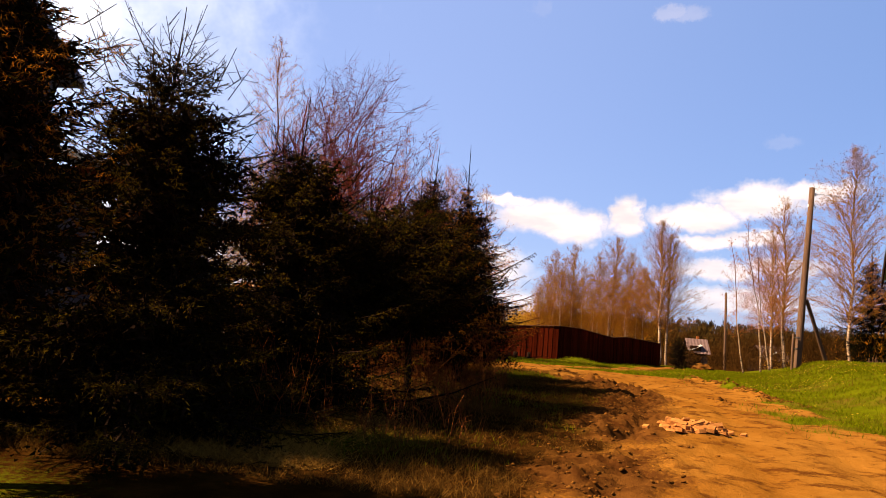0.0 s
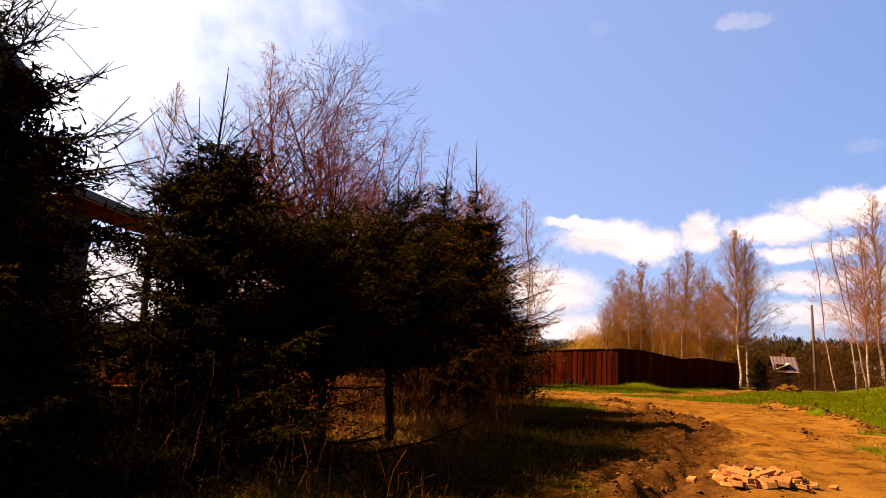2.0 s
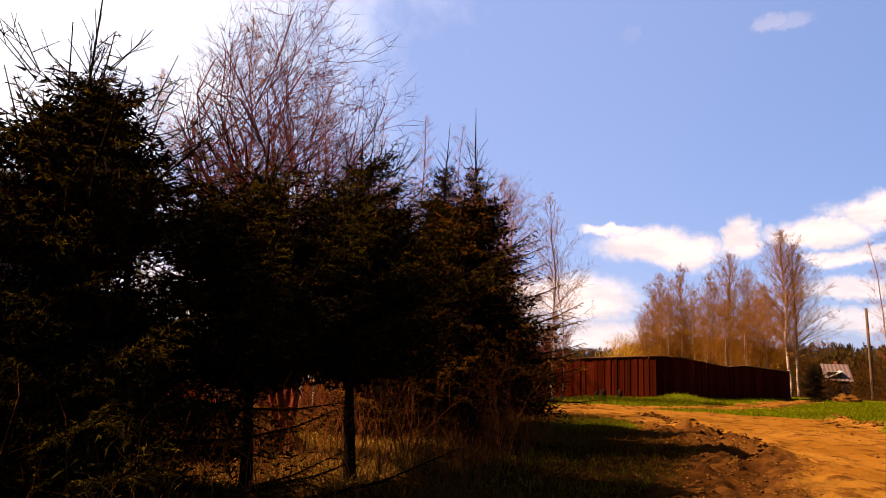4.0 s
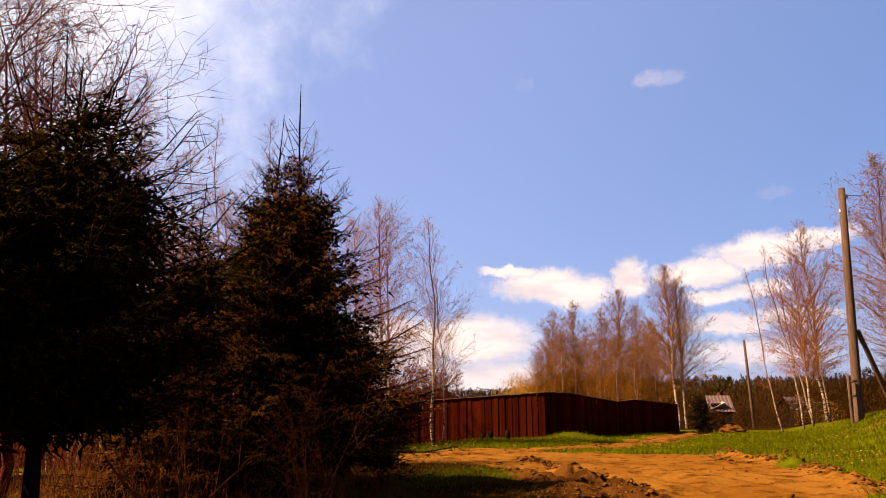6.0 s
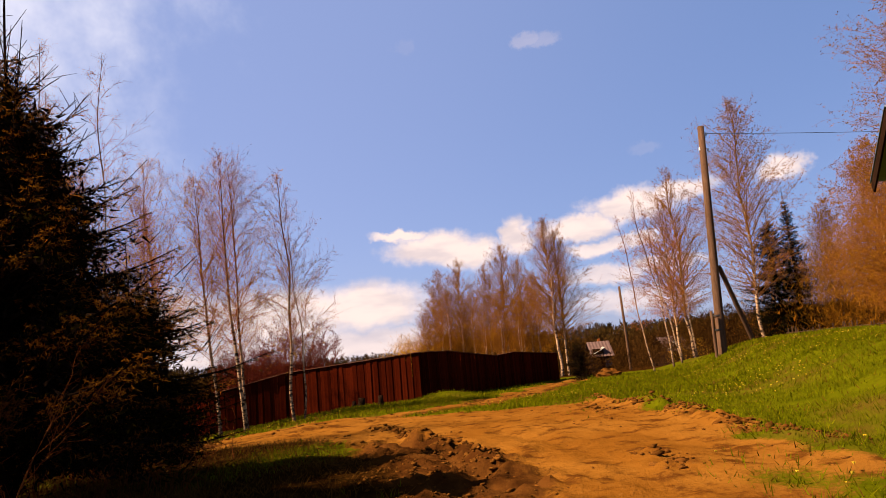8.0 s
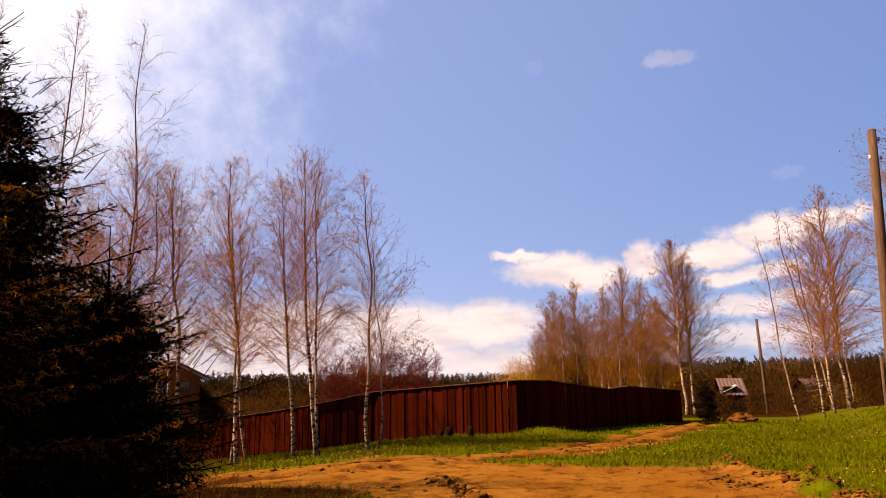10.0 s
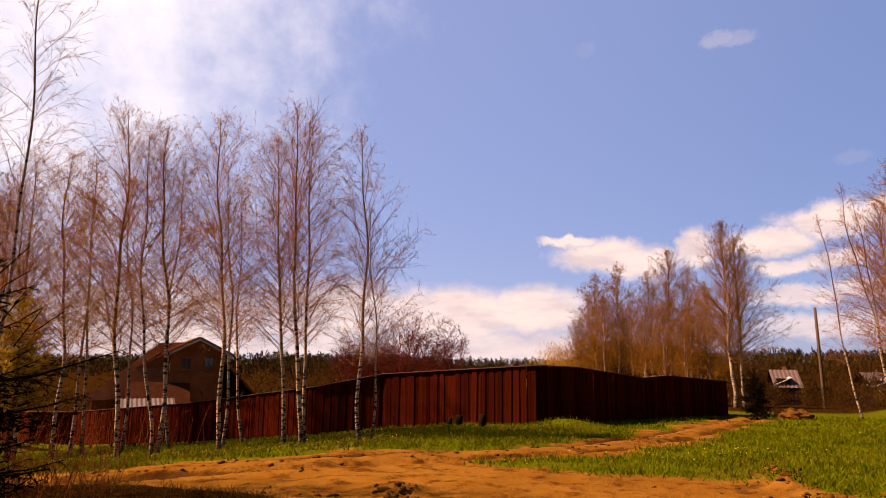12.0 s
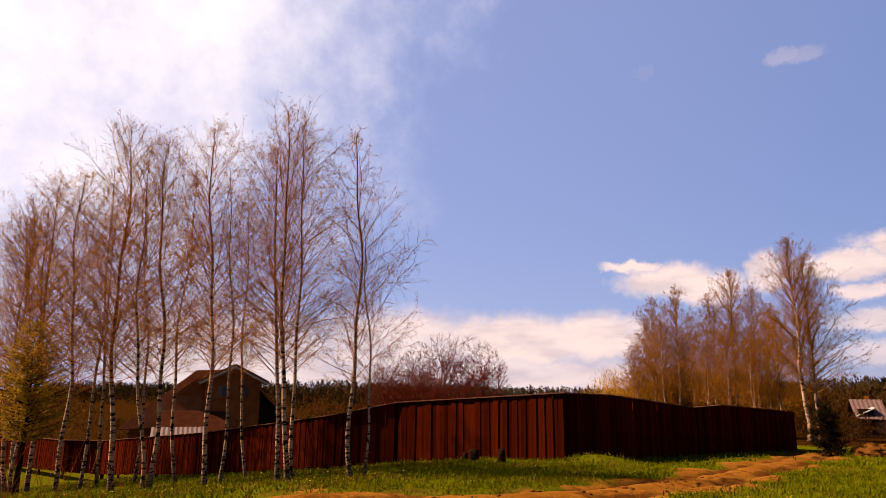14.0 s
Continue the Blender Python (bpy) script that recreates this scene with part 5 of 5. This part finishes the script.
def far_house(x, y, turn, w, label):
    h = tagged(empty("house"), label, "house")
    h.matrix_basis = pose(x, y, gz(x, y), 0, 0, turn)
    e, rise = 2.4, 2.1
    prism_wall("wall", [(-w / 2, -0.5), (w / 2, -0.5), (w / 2, e), (-w / 2, e)], 0, 6.0, DARK_WOOD, h)
    ribbed("roof", (-w / 2 - 0.3, -0.5, e - 0.2), (w / 2 + 0.3, -0.5, e - 0.2), (w / 2 + 0.3, 3.0, e + rise), (-w / 2 - 0.3, 3.0, e + rise), 0.5, 0.06, PALE_ROOF, h, "faded pink ribbed roof")
    ribbed("roof", (w / 2 + 0.3, 6.5, e - 0.2), (-w / 2 - 0.3, 6.5, e - 0.2), (-w / 2 - 0.3, 3.0, e + rise), (w / 2 + 0.3, 3.0, e + rise), 0.5, 0.06, PALE_ROOF, h)
    prism_wall("dormer", [(-w / 2 + 0.2, e + 0.1), (-w / 2 + 1.7, e + 0.1), (-w / 2 + 1.7, e + 1.0), (-w / 2 + 0.2, e + 1.0)], 0.1, 2.2, DARK_WOOD, h, "dark dormer front")
    slab("dormer_roof", [(-w / 2 - 0.1, -0.25, e + 0.2), (-w / 2 + 1.9, -0.25, e + 1.15), (-w / 2 + 1.9, 2.0, e + 1.3), (-w / 2 - 0.1, 2.0, e + 0.4)], 0.08, PALE_TRIM, h, "pale dormer roof edge")
    part("chimney", box_mesh("chimney", (0.4, 0.4, 0.7), LOG_BROWN, 0.01), h, m=Matrix.Translation((0.3, 3.4, e + rise + 0.1)))
    window(h, 0.9, 1.0, Matrix.Translation((0.8, -0.03, 1.3)))


green_shed()
roadside_house()
brown_house()
low_shed()
far_house(26.4, 108, -4, 2.9, "small far house with faded pink roof")
far_house(40.5, 114, 10, 4.0, "small far house half hidden by trees")


# ---- things on the ground ----
def brick_pile():
    """Loose heap of salmon bricks, whole and broken, on the bare earth."""
    rng = random.Random(14)
    heap = tagged(empty("brick_heap"), "loose heap of salmon bricks on bare earth", "brick heap")
    whole = box_mesh("brick", (0.25, 0.12, 0.065), BRICK, 0.005)
    broken = []
    for k in range(6):
        bm = bmesh.new()
        bmesh.ops.create_cube(bm, size=1)
        for v in bm.verts:
            v.co = Vector((v.co.x * (0.10 + 0.02 * k) * rng.uniform(0.7, 1.15), v.co.y * 0.115 * rng.uniform(0.7, 1.05), v.co.z * 0.055 * rng.uniform(0.6, 1.1)))
        bmesh.ops.bevel(bm, geom=bm.edges[:], offset=0.006, segments=1, affect="EDGES")
        broken.append(from_bm("brick", bm, BRICK))
    half = broken[0]
    for layer, (count, spread) in enumerate(((78, 1.0), (48, 0.74), (12, 0.4))):
        for i in range(count):
            a, r = rng.uniform(0, 6.283), math.sqrt(rng.uniform(0, 1))
            x = 1.55 + 0.56 * spread * r * math.cos(a)
            y = 8.75 + 0.46 * spread * r * math.sin(a) + 0.12 * math.cos(a) * r
            z = sz(x, y) + 0.022 + layer * 0.042
            m = pose(x, y, z, rng.gauss(0, 8 + 5 * layer), rng.gauss(0, 8 + 5 * layer), rng.uniform(0, 180))
            part("brick", whole if rng.random() < 0.28 else rng.choice(broken), heap, m=m)
    for x, y in ((2.35, 8.9), (0.72, 8.4)):
        lone = part("brick", half, heap, m=pose(x, y, sz(x, y) + 0.025, rng.gauss(0, 6), rng.gauss(0, 6), rng.uniform(0, 180)))


brick_pile()


def clods():
    """Lumps of dug earth along the pushed-up edges."""
    rng = np.random.default_rng(81)
    spots = []
    for _ in range(1900):
        y = rng.uniform(3, 17)
        left = np.interp(y, [2, 7, 10, 13.5, 16, 18], [-1.4, -0.5, 0.2, 0.8, 0.2, -1.6])
        spots.append((left + rng.normal(0.4, 0.5), y, rng.uniform(0.008, 0.045) * rng.uniform(0.5, 1)))
    for _ in range(70):
        y = rng.uniform(12, 24)
        right = np.interp(y, [10, 14, 20, 23, 25], [5.0, 5.2, 5.2, 4.4, 2.6])
        spots.append((right + rng.normal(-0.1, 0.3), y, rng.uniform(0.01, 0.04)))
    for _ in range(50):
        spots.append((rng.uniform(-3, 5), rng.uniform(17, 23), rng.uniform(0.008, 0.035)))
    for cx, cy, n in ((0.1, 17.3, 10), (1.3, 18.3, 8), (3.7, 18.2, 10), (-0.8, 19.5, 8)):
        for _ in range(n):
            spots.append((cx + rng.normal(0, 0.22), cy + rng.normal(0, 0.2), rng.uniform(0.012, 0.055)))
    for bx, by, dx, dy, wide, high in BANKS:
        for _ in range(int(900 * high * math.hypot(dx, dy) + 25)):
            k = rng.uniform()
            spots.append((bx + dx * k + rng.normal(0, 0.45 * wide), by + dy * k + rng.normal(0, 0.45 * wide), rng.uniform(0.015, 0.08) * rng.uniform(0.35, 1)))
    for _ in range(260):
        spots.append((rng.uniform(-1.5, 5.5), rng.uniform(2, 17), rng.uniform(0.004, 0.014)))
    way = [(-6, 19.8), (-2, 22.0), (1.7, 25.4), (3.8, 29.4)]
    for (ax, ay), (bx, by) in zip(way, way[1:]):
        for _ in range(60):
            k = rng.uniform()
            spots.append((ax + (bx - ax) * k + rng.normal(0, 0.6), ay + (by - ay) * k + rng.normal(0, 0.5), rng.uniform(0.015, 0.06)))
    ico = bmesh.new()
    bmesh.ops.create_icosphere(ico, subdivisions=1, radius=1)
    bv = np.array([tuple(v.co) for v in ico.verts])
    bf = np.array([[v.index for v in f.verts] for f in ico.faces])
    ico.free()
    vs, fs = [], []
    for i, (x, y, r) in enumerate(spots):
        k = bv * (r * rng.uniform(0.6, 1.3, 3)) * rng.uniform(0.35, 1.5, (len(bv), 1))
        k[:, 2] *= 0.5
        vs.append(k + np.array([x, y, sz(x, y) + r * 0.08]))
        fs.append(bf + i * len(bv))
    tagged(new("clods", mesh_from("clods", np.concatenate(vs), np.concatenate(fs), CLOD)), "dry clods of dug orange earth", "clods", kind="stuff")


clods()


def blades(name, label, mat, n, area, want, height, width, seed, bend=0.5, per=1):
    """Grass as single blades, thicker where want() says so."""
    rng = np.random.default_rng(seed)
    x = rng.uniform(area[0], area[1], n)
    y = area[2] + (area[3] - area[2]) * rng.uniform(0, 1, n) ** 1.35
    keep = rng.uniform(0, 1, n) < want(x, y)
    x, y = x[keep], y[keep]
    if per > 1:
        x = np.repeat(x, per) + rng.normal(scale=0.035, size=len(x) * per)
        y = np.repeat(y, per) + rng.normal(scale=0.035, size=len(y) * per)
    z = surface(x, y) - 0.01
    k = len(x)
    far = 1 + 0.035 * np.clip(y - 8, 0, 40)
    d = np.stack([rng.normal(scale=bend, size=k), rng.normal(scale=bend, size=k), np.ones(k)], 1)
    v, f = flakes(np.stack([x, y, z], 1), d, rng.uniform(*height, k), rng.uniform(*width, k) * far, rng)
    tagged(new(name, mesh_from(name, v, f, mat)), label, "grass", kind="stuff")


def green_wanted(x, y):
    bare, mud_shade, turf = cover(x, y)
    return turf * (1 - np.clip(bare + mud_shade, 0, 1)) * (0.55 + 0.45 * wobble(x, y, 1.9, 2.0))


def dry_wanted(x, y):
    bare, mud_shade, turf = cover(x, y)
    verge = smooth(0.6, -0.6, x - 0.2)
    return (1 - np.clip(bare + mud_shade, 0, 1)) * (0.25 + 0.75 * smooth(0.1, 0.8, wobble(x, y, 1.4, 6.0))) * (0.35 + 0.65 * verge)


blades("spring_grass", "fresh green grass on the bank", GRASS, 120000, (-2, 16, 9, 34), green_wanted, (0.04, 0.13), (0.006, 0.014), 91, per=2)
blades("fence_grass", "green grass strip before the fence", GRASS, 60000, (-26, 14, 21, 46), green_wanted, (0.05, 0.16), (0.012, 0.024), 92, per=2)
blades("verge_grass", "short olive grass in the shaded verge", GRASS, 50000, (-6, 1.5, 4, 21), lambda x, y: green_wanted(x, y) * 0.45, (0.04, 0.12), (0.005, 0.011), 93, per=2)
blades("straw", "dry straw-coloured grass on the verge", STRAW, 70000, (-8, 1.2, 3, 22), dry_wanted, (0.05, 0.2), (0.004, 0.009), 94, 0.9, per=2)
blades("bank_straw", "dry straw among the green turf", STRAW, 90000, (-10, 14, 9, 34), lambda x, y: dry_wanted(x, y) * 1.0, (0.05, 0.15), (0.006, 0.013), 95, 0.8)

blades("straw_litter", "golden dead grass lying under the spruces", LITTER, 60000, (-8.5, -2.6, 3.5, 16), lambda x, y: smooth(-2.7, -3.4, x) * (0.35 + 0.65 * smooth(-0.3, 0.5, wobble(x, y, 1.1, 3.0))), (0.06, 0.2), (0.005, 0.011), 98, 2.2, per=2)


def flowers():
    rng = np.random.default_rng(96)
    x, y = rng.uniform(-22, 14, 17000), rng.uniform(12, 32, 17000)
    keep = (rng.uniform(0, 1, 17000) < green_wanted(x, y) * smooth(-0.2, 0.8, wobble(x, y, 0.6, 9.0)) * 0.9) & ((y < 31.5) | (x > 9))
    x, y = x[keep], y[keep]
    z = surface(x, y) + rng.uniform(0.05, 0.12, len(x))
    c = np.stack([x, y, z], 1)
    out = [flakes(c, np.tile([math.cos(a), math.sin(a), 0.45], (len(c), 1)), 0.022, 0.032, rng) for a in (0, 2.1, 4.2)]
    v, f = join(out)
    tagged(new("dandelions", mesh_from("dandelions", v, f, FLOWER)), "yellow dandelions dotted in the turf", "flowers", kind="stuff")


flowers()


def undergrowth():
    """Reddish dead stalks and raspberry canes under and between the spruces."""
    rng = np.random.default_rng(97)
    s0, s1, r = [], [], []
    spots = [(rng.uniform(-7.5, -1.6), rng.uniform(5, 20)) for _ in range(2300)] + [(rng.uniform(-12, -5), rng.uniform(4, 24)) for _ in range(900)]
    for x, y in spots:
        if x > np.interp(y, [5, 10, 14, 18, 20], [-2.2, -1.6, -1.4, -2.4, -4.2]) + rng.normal(0, 0.25):
            continue
        p = np.array([x, y, gz(x, y) - 0.02])
        d = np.array([rng.normal(0, 0.25), rng.normal(0, 0.25), 1.0])
        L = rng.uniform(0.25, 0.95) * (1.25 if x < -3 else 0.8)
        for i in range(3):
            q = p + d / np.linalg.norm(d) * L / 3
            s0.append(p); s1.append(q); r.append(0.0055 * (1 - i * 0.22))
            if rng.uniform() < 0.6:
                e = q + np.array([rng.normal(0, 0.1), rng.normal(0, 0.1), rng.uniform(0.02, 0.16)])
                s0.append(q); s1.append(e); r.append(0.003)
            p = q
            d = d + rng.normal(0, 0.22, 3)
    v, f = prisms(np.array(s0), np.array(s1), np.array(r), np.array(r) * 0.7)
    tagged(new("undergrowth", mesh_from("undergrowth", v, f, STALK)), "reddish dead stalks under the spruces", "undergrowth", kind="stuff")


undergrowth()


def dead_bush(x, y, height, seed):
    bare_tree("dead_bush", x, y, height, height * 0.75, seed, "leafless brown bush against the rusty spruce", 4, STALK, 1.1, "bush", deepest=3)


dead_bush(-2.0, 11.6, 1.9, 101)
dead_bush(-3.3, 11.4, 2.6, 102)


def stump(x, y, r, h, seed):
    rng = random.Random(seed)
    v, f = tube([(0, 0, -0.05), (0.01, 0, h * 0.5), (0.02, 0.01, h), (0.02, 0.01, h + 0.005)], [r * 1.25, r, r * 0.95, 0.01], 10)
    s = new("stump", mesh_from("stump", v, f, DARK_WOOD))
    s.matrix_basis = pose(x, y, sz(x, y), rng.gauss(0, 4), rng.gauss(0, 4), rng.uniform(0, 90))
    tagged(s, "dark sawn stump in the grass by the fence", "stump", "stumps by the fence")


stump(-1.7, 31.6, 0.13, 0.32, 1)
stump(-1.0, 31.9, 0.10, 0.36, 2)
stump(-2.0, 31.8, 0.07, 0.22, 3)


def earth_mound():
    """Heap of brushwood and earth beside the small spruce."""
    rng = np.random.default_rng(111)
    bm = bmesh.new()
    bmesh.ops.create_icosphere(bm, subdivisions=4, radius=1)
    for v in bm.verts:
        v.co *= 1 + 0.28 * noise.noise(v.co * 2.2) + 0.12 * noise.noise(v.co * 6)
        v.co = Vector((v.co.x * 0.75, v.co.y * 0.55, v.co.z * 0.36))
    h = new("earth_mound", from_bm("earth_mound", bm, CLOD))
    h.matrix_basis = pose(10.4, 43.4, sz(10.4, 43.4) + 0.05)
    tagged(h, "heap of dug orange earth by a small spruce", "earth mound")


earth_mound()
